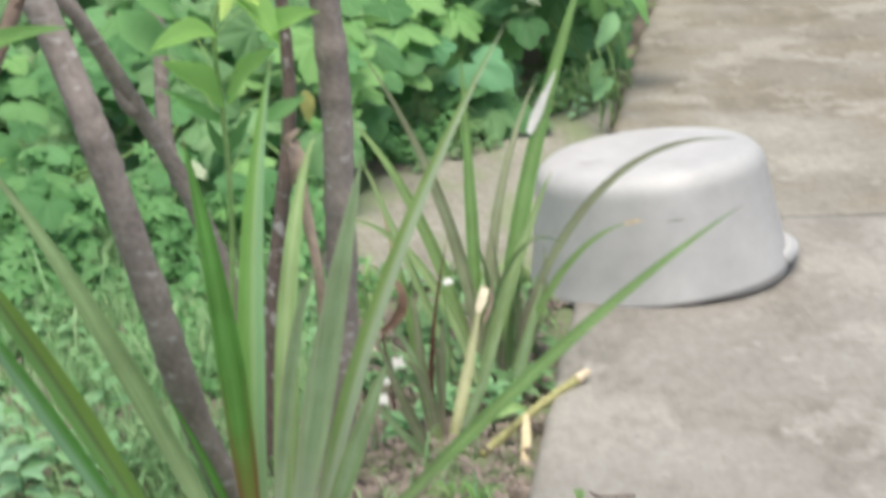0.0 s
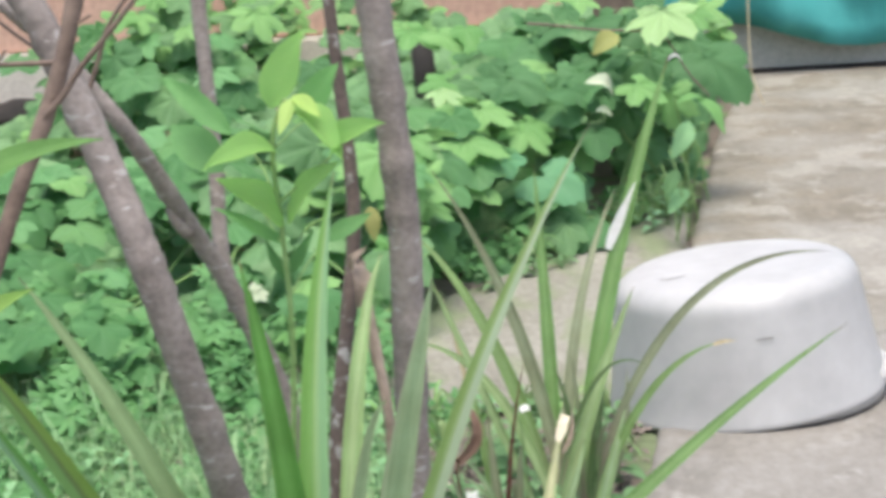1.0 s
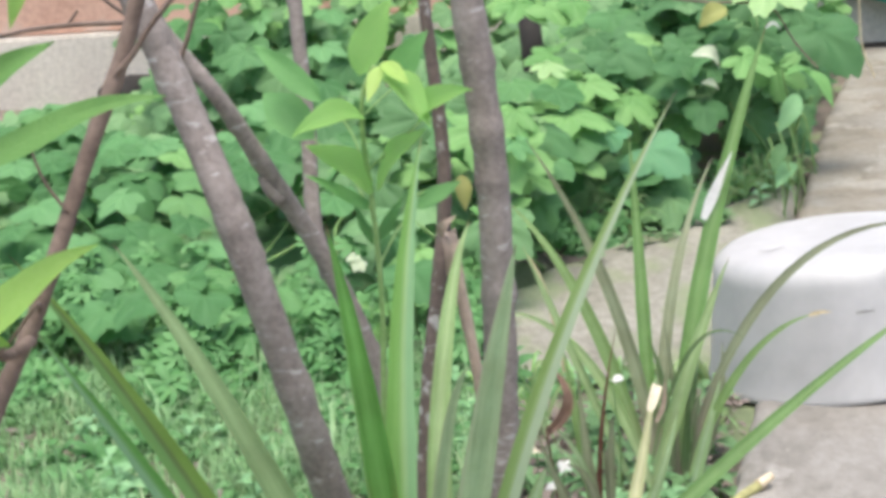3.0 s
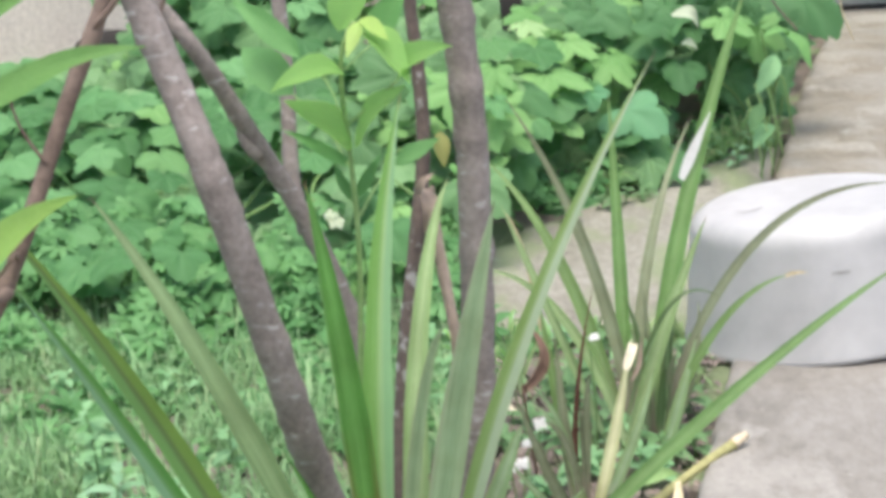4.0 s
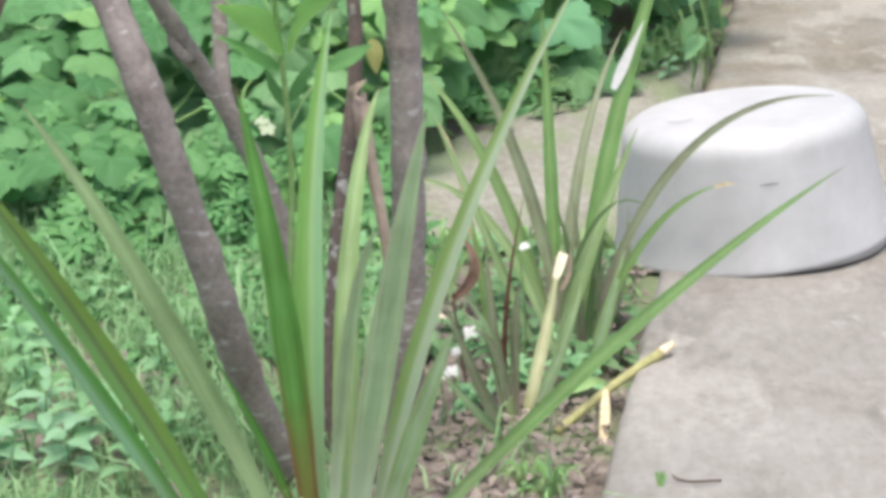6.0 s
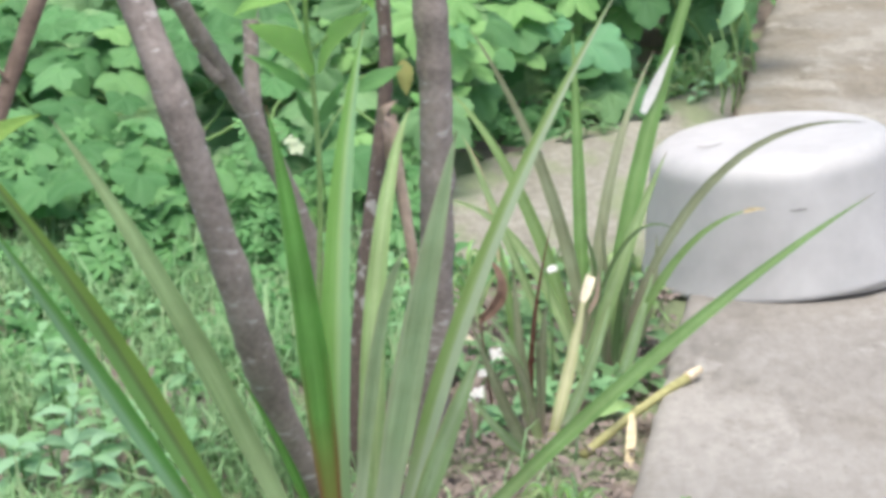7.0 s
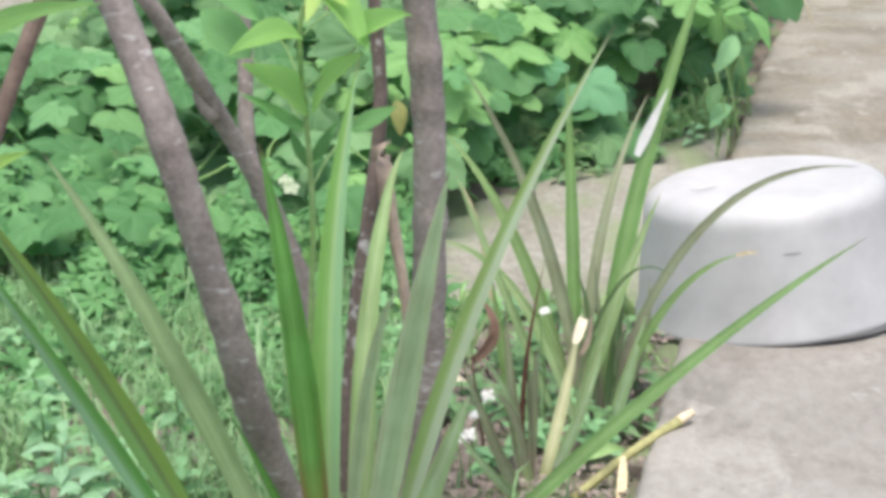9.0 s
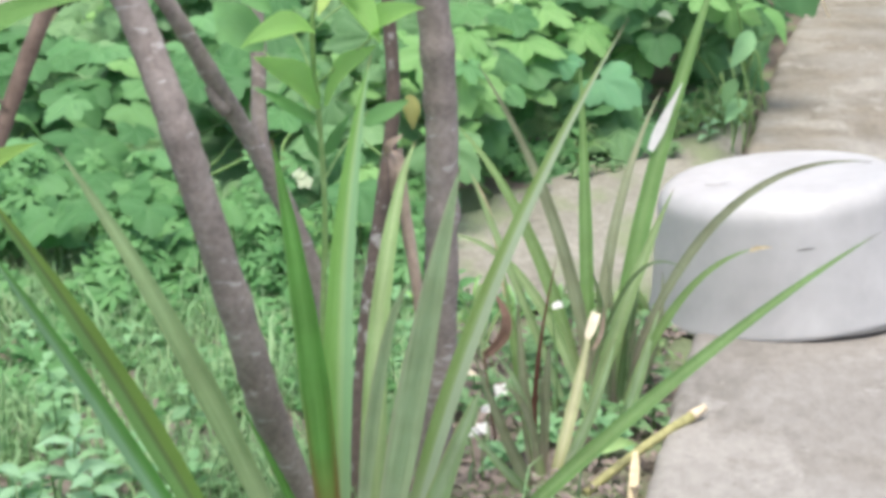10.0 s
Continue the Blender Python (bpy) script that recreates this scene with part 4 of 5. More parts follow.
leaf_between(sapling, LONG_LEAF[1], (-0.355, 1.29, 1.135), (-0.4, 1.28, 1.043), SAPLING, (0.2, -0.8, 0.5))

shoot = thing("leafy_shoot", (-0.372, 2.6, -0.06), "young upright shoot with pale green pointed leaves", "shoot")
limb(shoot, "stem", [(-0.37, 2.6, -0.08), (-0.35, 2.57, 0.2), (-0.33, 2.55, 0.45), (-0.328, 2.53, 0.62), (-0.33, 2.51, 0.73), (-0.322, 2.49, 0.8), (-0.3, 2.48, 0.845)], 0.0055, 0.0035, STEM_PALE, 15, 8, 0.02)
leaf_between(shoot, FOLDED[1], (-0.32, 2.49, 0.764), (-0.425, 2.44, 0.749), SHOOT, (0.1, -0.55, 0.85))
leaf_between(shoot, BROAD, (-0.326, 2.5, 0.828), (-0.272, 2.52, 0.94), SHOOT, (-0.25, -0.9, 0.4))
leaf_between(shoot, BROAD, (-0.289, 2.56, 0.796), (-0.228, 2.58, 0.882), SHOOT_GREEN, (-0.3, -0.9, 0.4))
leaf_between(shoot, OVAL[2], (-0.286, 2.47, 0.847), (-0.305, 2.43, 0.797), SHOOT_TIP, (-0.3, -0.9, 0.4), label="yellow newest leaf")
leaf_between(shoot, OVAL[2], (-0.286, 2.47, 0.851), (-0.242, 2.43, 0.82), SHOOT_TIP, (0.2, -0.7, 0.7), label="yellow newest leaf")
leaf_between(shoot, FOLDED[0], (-0.292, 2.48, 0.832), (-0.214, 2.42, 0.756), SHOOT, (0.45, -0.6, 0.65))
leaf_between(shoot, FOLDED[1], (-0.236, 2.47, 0.757), (-0.148, 2.43, 0.807), SHOOT, (-0.1, -0.65, 0.75))
leaf_between(shoot, OVAL[1], (-0.322, 2.52, 0.645), (-0.412, 2.46, 0.733), SHOOT, (0.3, -0.6, 0.8))
leaf_between(shoot, OVAL[0], (-0.318, 2.52, 0.648), (-0.226, 2.46, 0.75), SHOOT, (-0.25, -0.6, 0.8))
leaf_between(shoot, LONG_LEAF[1], (-0.399, 2.56, 0.782), (-0.514, 2.62, 0.873), SHOOT_GREEN, (-0.2, -0.7, 0.6))
leaf_between(shoot, OVAL[1], (-0.421, 2.58, 0.723), (-0.514, 2.66, 0.788), SHOOT_GREEN, (-0.2, -0.7, 0.6))
leaf_between(shoot, LONG_LEAF[0], (-0.329, 2.56, 0.605), (-0.432, 2.53, 0.676), SHOOT_GREEN, (-0.2, -0.7, 0.6))
leaf_between(shoot, LONG_LEAF[1], (-0.329, 2.57, 0.547), (-0.36, 2.55, 0.62), SHOOT_GREEN, (-0.3, -0.8, 0.5))
leaf_between(shoot, LONG_LEAF[1], (-0.327, 2.56, 0.56), (-0.283, 2.55, 0.63), SHOOT_GREEN, (0.3, -0.8, 0.5))
leaf_between(shoot, OVAL[2], (-0.27, 2.6, 0.6), (-0.198, 2.62, 0.636), SHOOT_GREEN, (0.1, -0.7, 0.6))
limb(shoot, "twig", [(-0.328, 2.53, 0.66), (-0.36, 2.56, 0.74), (-0.399, 2.56, 0.782)], 0.0022, 0.0015, STEM_PALE, 28, 6, 0.0)
limb(shoot, "twig", [(-0.33, 2.55, 0.6), (-0.375, 2.57, 0.68), (-0.421, 2.58, 0.723)], 0.0022, 0.0015, STEM_PALE, 29, 6, 0.0)
limb(shoot, "twig", [(-0.328, 2.53, 0.68), (-0.28, 2.5, 0.72), (-0.236, 2.47, 0.757)], 0.0022, 0.0015, STEM_PALE, 33, 6, 0.0)
limb(shoot, "twig", [(-0.322, 2.5, 0.77), (-0.305, 2.54, 0.785), (-0.289, 2.56, 0.796)], 0.002, 0.0015, STEM_PALE, 34, 6, 0.0)
limb(shoot, "twig", [(-0.33, 2.55, 0.52), (-0.3, 2.58, 0.57), (-0.27, 2.6, 0.6)], 0.002, 0.0015, STEM_PALE, 35, 6, 0.0)
leaf_between(shrub, OVAL[1], (-0.216, 2.77, 0.618), (-0.21, 2.75, 0.56), YELLOWED, (0.2, -0.9, 0.4), label="yellowed old leaf")

# ---- vines and low growth behind ----
ROUND = [lobed_leaf("leaf", 5, d, 0.05, s, c) for s, c, d in ((11, 0.12, 0.2), (12, 0.24, 0.26), (13, 0.04, 0.16))]
MAPLE = [lobed_leaf("leaf", 5, d, 0.09, s, c) for s, c, d in ((21, 0.12, 0.4), (22, 0.24, 0.46))]
TRIPLE = [lobed_leaf("leaf", 3, d, 0.06, s, c, 55) for s, c, d in ((24, 0.14, 0.34), (25, 0.26, 0.28))]
SHADED = [lobed_leaf("leaf", 5, 0.2, 0.05, s, c, 25, (0.5, 1.0)) for s, c in ((14, 0.3), (15, 0.15))]
CUT = [lobed_leaf("leaf", n, 0.66, 0.05, s, c, m, (0.5, 1.0)) for n, s, c, m in ((5, 26, 0.3, 21), (7, 27, 0.1, 29))]


def foot(x):
    """Where the growth begins: along the grass, and behind the old apron."""
    return 4.15 + 0.12 * math.sin(2.3 * x) if x < -0.25 else 4.66 + 1.17 * max(0.0, x + 0.25)


def crest(x):
    """How high it grows."""
    if x < -1.3:
        return 0.3 + 0.05 * math.sin(5 * x)
    if x < -0.2:
        return 0.3 + 0.32 * (x + 1.3) / 1.1
    return 0.62 - 0.1 * min(1.0, max(0.0, x))


def mound(x, s):
    lump = 0.13 * noise.noise(Vector((x * 2.6, s * 2.6, 5))) + 0.05 * noise.noise(Vector((x * 7, s * 7, 9)))
    z = -0.05 + (crest(x) + lump) * (1 - math.exp(-s / 0.5))
    return Vector((x, foot(x) + s, max(z, -0.03)))


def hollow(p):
    """Gaps in the growth, placed to fit the camera's view of the post and the dark hollows."""
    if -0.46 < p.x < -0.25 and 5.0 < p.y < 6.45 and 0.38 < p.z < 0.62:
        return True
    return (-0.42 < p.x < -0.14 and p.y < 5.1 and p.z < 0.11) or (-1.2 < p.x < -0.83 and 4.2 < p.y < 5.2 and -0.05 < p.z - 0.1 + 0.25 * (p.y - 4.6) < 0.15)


def leaf_pose(p, rnd, size, upright=0.5):
    n = Vector((rnd.gauss(0, 0.38), -upright + rnd.gauss(0, 0.35), 0.9 + rnd.gauss(0, 0.2)))
    tip = Vector((rnd.gauss(0, 0.9), -0.7, -0.4 + rnd.gauss(0, 0.5)))
    return facing(p, n, tip, size)


def vine(x0, x1, count, seed, maple, label):
    rnd = random.Random(seed)
    base = Vector(((x0 + x1) / 2, foot((x0 + x1) / 2) + 0.3, -0.06))
    v = thing("climbing_vine", base, label, "vine", "vines behind the path")
    for k in range(4):
        x = rnd.uniform(x0, x1)
        pts = [mound(x + 0.1 * i * rnd.uniform(-1, 1), 0.1 + 0.22 * i) - Vector((0, 0, 0.12)) for i in range(6)]
        limb(v, "stem", pts, 0.006, 0.003, STEM, seed + k, 6, 0.0)
    for k in range(count):
        x, s = rnd.uniform(x0, x1), 1.7 * rnd.random() ** 1.1
        under = rnd.random() ** 1.5 * 0.24
        p = mound(x, s) - Vector((0, -under * 0.5, under)) + Vector((rnd.gauss(0, 0.02), 0, rnd.gauss(0, 0.03)))
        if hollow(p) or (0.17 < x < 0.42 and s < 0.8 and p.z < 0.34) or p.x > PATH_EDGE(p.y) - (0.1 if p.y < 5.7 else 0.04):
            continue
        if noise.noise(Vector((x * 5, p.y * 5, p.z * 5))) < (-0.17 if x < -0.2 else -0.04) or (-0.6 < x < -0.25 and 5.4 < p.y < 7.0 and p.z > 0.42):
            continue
        bright = maple and rnd.random() < (0.14 if x > 0.02 else 0.4)
        pick = rnd.choice(MAPLE if bright else (TRIPLE if rnd.random() < 0.55 else ROUND))
        # leaves set back under the others take the darker leaf colour
        mat = VINE_BRIGHT if bright else (VINE_DARK if under > 0.07 or rnd.random() < (0.65 if x > 0.02 else 0.12) else (VINE if maple else VINE_COOL))
        key = pick.name + mat.name
        if key not in leaf_between.made:
            c = pick.copy()
            c.materials.clear()
            c.materials.append(mat)
            leaf_between.made[key] = c
        stand = leaf_pose(p - base, rnd, rnd.uniform(0.07, 0.13), 0.5 if maple else 0.2)
        if 0.3 < x < 0.62 and p.y < 5.78 and p.z < 0.13:
            continue
        attach("leaf", leaf_between.made[key], mat, v, stand)
    return v


vine(-2.6, -1.5, 210, 31, False, "dense creeping vine with broad shallow-lobed green leaves")
vine(-1.6, -0.8, 190, 32, False, "dense creeping vine with broad shallow-lobed green leaves")
vine(-0.9, -0.2, 200, 33, True, "vine with bright deeply lobed leaves climbing behind the shrub")
tangle = vine(-0.3, 0.75, 260, 34, True, "vine with bright deeply lobed leaves spilling to the path")

rnd = random.Random(29)
creeper = thing("climbing_vine", (-1.2, 4.1, -0.06), "large pale vine leaves lying low before the creeping vine", "vine", "vines behind the path")
for k in range(26):
    x = rnd.uniform(-1.75, -0.5)
    p = Vector((x, foot(x) - rnd.uniform(-0.05, 0.3), rnd.uniform(0.05, 0.17)))
    me = (*ROUND, *TRIPLE)[k % 5]
    if me.name + VINE_COOL.name not in leaf_between.made:
        c = me.copy()
        c.materials.clear()
        c.materials.append(VINE_COOL)
        leaf_between.made[me.name + VINE_COOL.name] = c
    attach("leaf", leaf_between.made[me.name + VINE_COOL.name], VINE_COOL, creeper, leaf_pose(p - creeper.location, rnd, rnd.uniform(0.06, 0.1), 0.3))
    limb(creeper, "stem", [(p.x, p.y + 0.05, -0.08), (p.x, p.y + 0.03, p.z * 0.5), (p.x, p.y, p.z)], 0.003, 0.002, STEM, 600 + k, 6, 0.0)

rnd = random.Random(5)


def vine_leaf(me, mat, place, size, tip, tilt):
    """A vine leaf placed and turned to fit the camera's view; tip: the way it points, across and up; tilt: how far it
    turns to the camera.
    """
    key = me.name + mat.name
    if key not in leaf_between.made:
        c = me.copy()
        c.materials.clear()
        c.materials.append(mat)
        leaf_between.made[key] = c
    tilt *= 0.72 if place[0] < -1.0 else 1.0
    n = Vector((0.2 * tip[0] + rnd.gauss(0, 0.12), -0.75 * tilt, 1.0 - 0.35 * tilt))
    d = Vector((tip[0], -0.6, tip[1]))
    attach("leaf", leaf_between.made[key], mat, tangle, facing(Vector(place) - tangle.location, n, d, size))


vine_leaf(ROUND[0], VINE_PALE, (-1.509, 5.287, 0.289), 0.102, (-0.29, -0.96), 0.5)
vine_leaf(ROUND[2], VINE_COOL, (-1.598, 5.226, 0.279), 0.093, (0.37, -0.93), 0.6)
vine_leaf(ROUND[1], VINE_PALE, (-1.442, 4.786, 0.225), 0.089, (-0.6, -0.8), 0.6)
vine_leaf(TRIPLE[0], VINE_PALE, (-1.705, 4.767, 0.209), 0.112, (0.71, -0.71), 0.4)
vine_leaf(TRIPLE[1], VINE_COOL, (-1.224, 4.606, 0.241), 0.090, (0.75, -0.66), 0.5)
vine_leaf(ROUND[0], VINE_COOL, (-1.753, 5.086, 0.279), 0.086, (-0.2, -0.98), 0.5)
vine_leaf(ROUND[2], VINE_PALE, (-1.866, 5.045, 0.285), 0.082, (0.45, -0.89), 0.5)
vine_leaf(TRIPLE[0], VINE_COOL, (-1.388, 4.567, 0.177), 0.104, (0.96, -0.29), 0.3)
vine_leaf(ROUND[1], VINE_PALE, (-1.505, 4.545, 0.158), 0.078, (0.6, -0.8), 0.5)
vine_leaf(TRIPLE[1], VINE_PALE, (-1.428, 4.366, 0.103), 0.093, (0.87, -0.49), 0.4)
vine_leaf(TRIPLE[0], VINE_PALE, (-1.453, 4.267, 0.039), 0.102, (0.91, -0.41), 0.4)
vine_leaf(ROUND[0], VINE_COOL, (-1.104, 4.247, 0.110), 0.108, (0.91, -0.41), 0.3)
vine_leaf(ROUND[2], VINE_COOL, (-1.724, 4.625, 0.179), 0.079, (-0.45, -0.89), 0.5)
vine_leaf(TRIPLE[1], VINE_COOL, (-1.612, 4.344, 0.057), 0.065, (-0.37, -0.93), 0.5)
vine_leaf(ROUND[0], VINE_PALE, (-2.109, 6.008, 0.314), 0.125, (0.45, -0.89), 0.6)
vine_leaf(ROUND[1], VINE_COOL, (-2.178, 5.806, 0.287), 0.093, (-0.45, -0.89), 0.6)
vine_leaf(ROUND[0], VINE_COOL, (-1.041, 4.645, 0.304), 0.083, (0.29, -0.96), 0.6)
vine_leaf(ROUND[2], VINE_COOL, (-0.752, 4.385, 0.269), 0.082, (0.45, -0.89), 0.6)
vine_leaf(TRIPLE[1], VINE_COOL, (-0.975, 4.885, 0.369), 0.079, (-0.29, -0.96), 0.6)
vine_leaf(ROUND[1], VINE_PALE, (-1.029, 4.765, 0.332), 0.069, (0.53, -0.85), 0.5)
vine_leaf(TRIPLE[0], VINE_PALE, (-1.198, 5.104, 0.338), 0.066, (0.45, -0.89), 0.5)
vine_leaf(ROUND[2], VINE_PALE, (-1.478, 5.286, 0.290), 0.090, (0.2, -0.98), 0.5)
vine_leaf(ROUND[0], VINE_PALE, (-1.630, 5.406, 0.293), 0.096, (-0.45, -0.89), 0.5)
vine_leaf(TRIPLE[1], VINE_COOL, (-1.668, 5.125, 0.271), 0.079, (0.29, -0.96), 0.5)
vine_leaf(ROUND[1], VINE_DARK, (-0.859, 4.866, 0.403), 0.090, (0.2, -0.98), 0.6)
vine_leaf(TRIPLE[0], VINE_BRIGHT, (-1.372, 5.105, 0.285), 0.070, (0.6, -0.8), 0.6)
vine_leaf(TRIPLE[0], VINE_PALE, (-1.449, 4.506, 0.144), 0.089, (0.87, -0.49), 0.4)
vine_leaf(ROUND[0], VINE_COOL, (-1.249, 4.305, 0.118), 0.082, (0.71, -0.71), 0.4)
vine_leaf(TRIPLE[1], VINE_PALE, (-1.093, 4.345, 0.169), 0.071, (0.76, -0.65), 0.4)
vine_leaf(ROUND[1], VINE_PALE, (-1.459, 4.325, 0.075), 0.078, (0.65, -0.76), 0.4)
vine_leaf(ROUND[0], VINE_COOL, (-1.182, 4.484, 0.206), 0.066, (0.37, -0.93), 0.6)
vine_leaf(ROUND[0], VINE_DARK, (-1.478, 6.608, 0.415), 0.126, (-0.2, -0.98), 0.8)
vine_leaf(MAPLE[0], VINE_PALE, (-1.107, 6.207, 0.461), 0.099, (0.2, -0.98), 0.6)
vine_leaf(MAPLE[1], VINE_BRIGHT, (-0.972, 6.408, 0.652), 0.127, (0.37, -0.93), 0.6)
vine_leaf(TRIPLE[0], VINE_PALE, (-1.194, 5.406, 0.376), 0.091, (0.6, -0.8), 0.5)
vine_leaf(ROUND[2], VINE_COOL, (-1.037, 5.206, 0.365), 0.092, (-0.29, -0.96), 0.6)
vine_leaf(ROUND[1], VINE_COOL, (-1.032, 5.807, 0.382), 0.102, (0.29, -0.96), 0.7)
vine_leaf(MAPLE[0], VINE_BRIGHT, (-1.682, 7.608, 0.569), 0.120, (-0.6, -0.8), 0.6)
vine_leaf(TRIPLE[0], VINE_BRIGHT, (-1.673, 7.607, 0.476), 0.109, (0.29, -0.96), 0.6)
vine_leaf(MAPLE[1], VINE_BRIGHT, (-1.429, 7.407, 0.519), 0.100, (0.6, -0.8), 0.6)
vine_leaf(TRIPLE[1], VINE_PALE, (-1.253, 7.206, 0.494), 0.086, (0.29, -0.96), 0.6)
vine_leaf(ROUND[0], VINE_DARK, (-0.716, 6.006, 0.490), 0.086, (0.29, -0.96), 0.7)
vine_leaf(MAPLE[0], VINE_BRIGHT, (-0.498, 7.006, 0.515), 0.095, (-0.37, -0.93), 0.6)
vine_leaf(MAPLE[0], VINE_BRIGHT, (-0.368, 5.907, 0.599), 0.113, (0.91, -0.41), 0.5)
vine_leaf(TRIPLE[0], VINE_BRIGHT, (-0.269, 5.906, 0.583), 0.094, (0.85, -0.53), 0.5)
vine_leaf(TRIPLE[1], VINE_BRIGHT, (-0.174, 5.905, 0.592), 0.071, (0.2, -0.98), 0.7)
vine_leaf(TRIPLE[0], VINE_COOL, (-0.042, 5.807, 0.550), 0.107, (0.2, -0.98), 0.7)
vine_leaf(ROUND[0], VINE_DARK, (0.075, 5.804, 0.625), 0.062, (0.2, -0.98), 0.8)
vine_leaf(ROUND[1], VINE_DARK, (-0.040, 5.487, 0.458), 0.110, (0.8, -0.6), 0.7)
vine_leaf(MAPLE[1], YOUNG_PALE, (-0.237, 5.285, 0.467), 0.072, (0.85, -0.53), 0.4)
vine_leaf(MAPLE[0], VINE_BRIGHT, (-0.117, 5.287, 0.404), 0.106, (0.87, -0.49), 0.45)
vine_leaf(MAPLE[1], VINE_BRIGHT, (0.019, 5.346, 0.349), 0.095, (0.87, -0.49), 0.5)
vine_leaf(ROUND[2], VINE_COOL, (-0.202, 5.166, 0.407), 0.096, (0.29, -0.96), 0.7)
vine_leaf(MAPLE[0], VINE_BRIGHT, (-0.171, 5.109, 0.336), 0.136, (0.95, -0.3), 0.3)
vine_leaf(ROUND[0], VINE_COOL, (-0.295, 4.745, 0.490), 0.076, (0.53, -0.85), 0.5)
vine_leaf(MAPLE[1], VINE_BRIGHT, (-0.280, 4.605, 0.440), 0.082, (-0.29, -0.96), 0.5)
vine_leaf(ROUND[0], VINE_DARK, (0.135, 5.768, 0.503), 0.124, (0.2, -0.98), 0.9)
vine_leaf(TRIPLE[1], VINE_DARK, (0.130, 5.546, 0.398), 0.098, (-0.29, -0.96), 0.9)
vine_leaf(ROUND[1], VINE_COOL, (-0.055, 5.165, 0.287), 0.075, (0.29, -0.96), 0.7)
vine_leaf(TRIPLE[0], VINE_DARK, (0.070, 5.585, 0.456), 0.076, (0.29, -0.96), 0.8)
vine_leaf(MAPLE[0], VINE_BRIGHT, (-0.320, 4.544, 0.397), 0.055, (0.37, -0.93), 0.5)
vine_leaf(TRIPLE[0], VINE_BLUE, (0.064, 5.228, 0.196), 0.127, (0.89, -0.45), 0.75)
vine_leaf(TRIPLE[1], VINE_COOL, (0.230, 5.486, 0.283), 0.088, (-0.1, -1), 0.8)
vine_leaf(ROUND[2], VINE_DARK, (-0.158, 5.048, 0.285), 0.118, (0.41, -0.91), 0.7)
vine_leaf(ROUND[0], VINE_BLUE, (-0.055, 5.145, 0.273), 0.075, (0.45, -0.89), 0.7)
vine_leaf(TRIPLE[1], VINE_PALE, (-0.214, 4.925, 0.239), 0.080, (0.71, -0.71), 0.6)
vine_leaf(MAPLE[0], VINE_BRIGHT, (-0.263, 4.645, 0.244), 0.083, (0.95, -0.32), 0.35)
vine_leaf(TRIPLE[0], VINE_COOL, (-0.248, 4.786, 0.146), 0.090, (0.29, -0.96), 0.8)
vine_leaf(MAPLE[1], VINE_BRIGHT, (-0.279, 4.585, 0.420), 0.074, (0.2, -0.98), 0.6)
vine_leaf(MAPLE[0], VINE_BRIGHT, (-0.167, 5.129, 0.326), 0.136, (0.97, -0.25), 0.35)
vine_leaf(MAPLE[1], VINE_BRIGHT, (-0.003, 5.307, 0.330), 0.107, (0.91, -0.41), 0.4)
vine_leaf(TRIPLE[1], VINE_BRIGHT, (-0.120, 5.005, 0.216), 0.069, (0.85, -0.53), 0.5)
vine_leaf(MAPLE[0], VINE_PALE, (-0.277, 4.484, 0.374), 0.062, (0.2, -0.98), 0.6)
vine_leaf(MAPLE[0], YOUNG_PALE, (0.462, 5.509, 0.653), 0.136, (-0.24, -0.97), 0.6)
vine_leaf(MAPLE[1], VINE_BRIGHT, (0.538, 5.506, 0.652), 0.088, (0.6, -0.8), 0.6)
vine_leaf(TRIPLE[0], VINE_DARK, (0.624, 5.711, 0.469), 0.169, (0.71, -0.71), 0.85)
vine_leaf(ROUND[1], VINE_DARK, (0.488, 5.605, 0.414), 0.081, (-0.2, -0.98), 0.9)
vine_leaf(TRIPLE[1], VINE_DARK, (0.238, 5.355, 0.297), 0.082, (-0.05, -1), 0.85)
vine_leaf(ROUND[0], VINE_DARK, (0.187, 5.506, 0.470), 0.088, (0.2, -0.98), 0.9)
vine_leaf(ROUND[2], VINE_DARK, (0.306, 5.605, 0.507), 0.072, (0.37, -0.93), 0.9)
vine_leaf(ROUND[0], VINE_DARK, (0.552, 5.807, 0.533), 0.102, (0.29, -0.96), 0.8)
vine_leaf(ROUND[1], VINE_DARK, (0.389, 5.704, 0.454), 0.059, (-0.37, -0.93), 0.9)
vine_leaf(ROUND[2], VINE_COOL, (0.181, 6.005, 0.570), 0.081, (0.2, -0.98), 0.8)
vine_leaf(ROUND[1], PALE_LEAF, (-0.576, 3.702, 0.253), 0.024, (0.71, -0.71), 0.6)
vine_leaf(ROUND[0], PALE_LEAF, (-0.585, 3.711, 0.265), 0.021, (-0.71, -0.71), 0.5)
vine_leaf(ROUND[2], VINE_COOL, (-0.727, 4.104, 0.146), 0.058, (0.64, -0.77), 0.5)
vine_leaf(ROUND[0], VINE_PALE, (-0.636, 4.805, 0.171), 0.078, (0.53, -0.85), 0.6)
vine_leaf(TRIPLE[0], VINE_PALE, (-0.550, 4.604, 0.131), 0.064, (0.85, -0.53), 0.5)
vine_leaf(MAPLE[0], VINE_BRIGHT, (-1.833, 7.507, 0.463), 0.101, (-0.45, -0.89), 0.6)
vine_leaf(TRIPLE[0], VINE_BRIGHT, (-1.733, 7.507, 0.578), 0.101, (-0.24, -0.97), 0.6)
vine_leaf(ROUND[0], VINE_COOL, (-1.725, 7.508, 0.383), 0.119, (0.45, -0.89), 0.6)
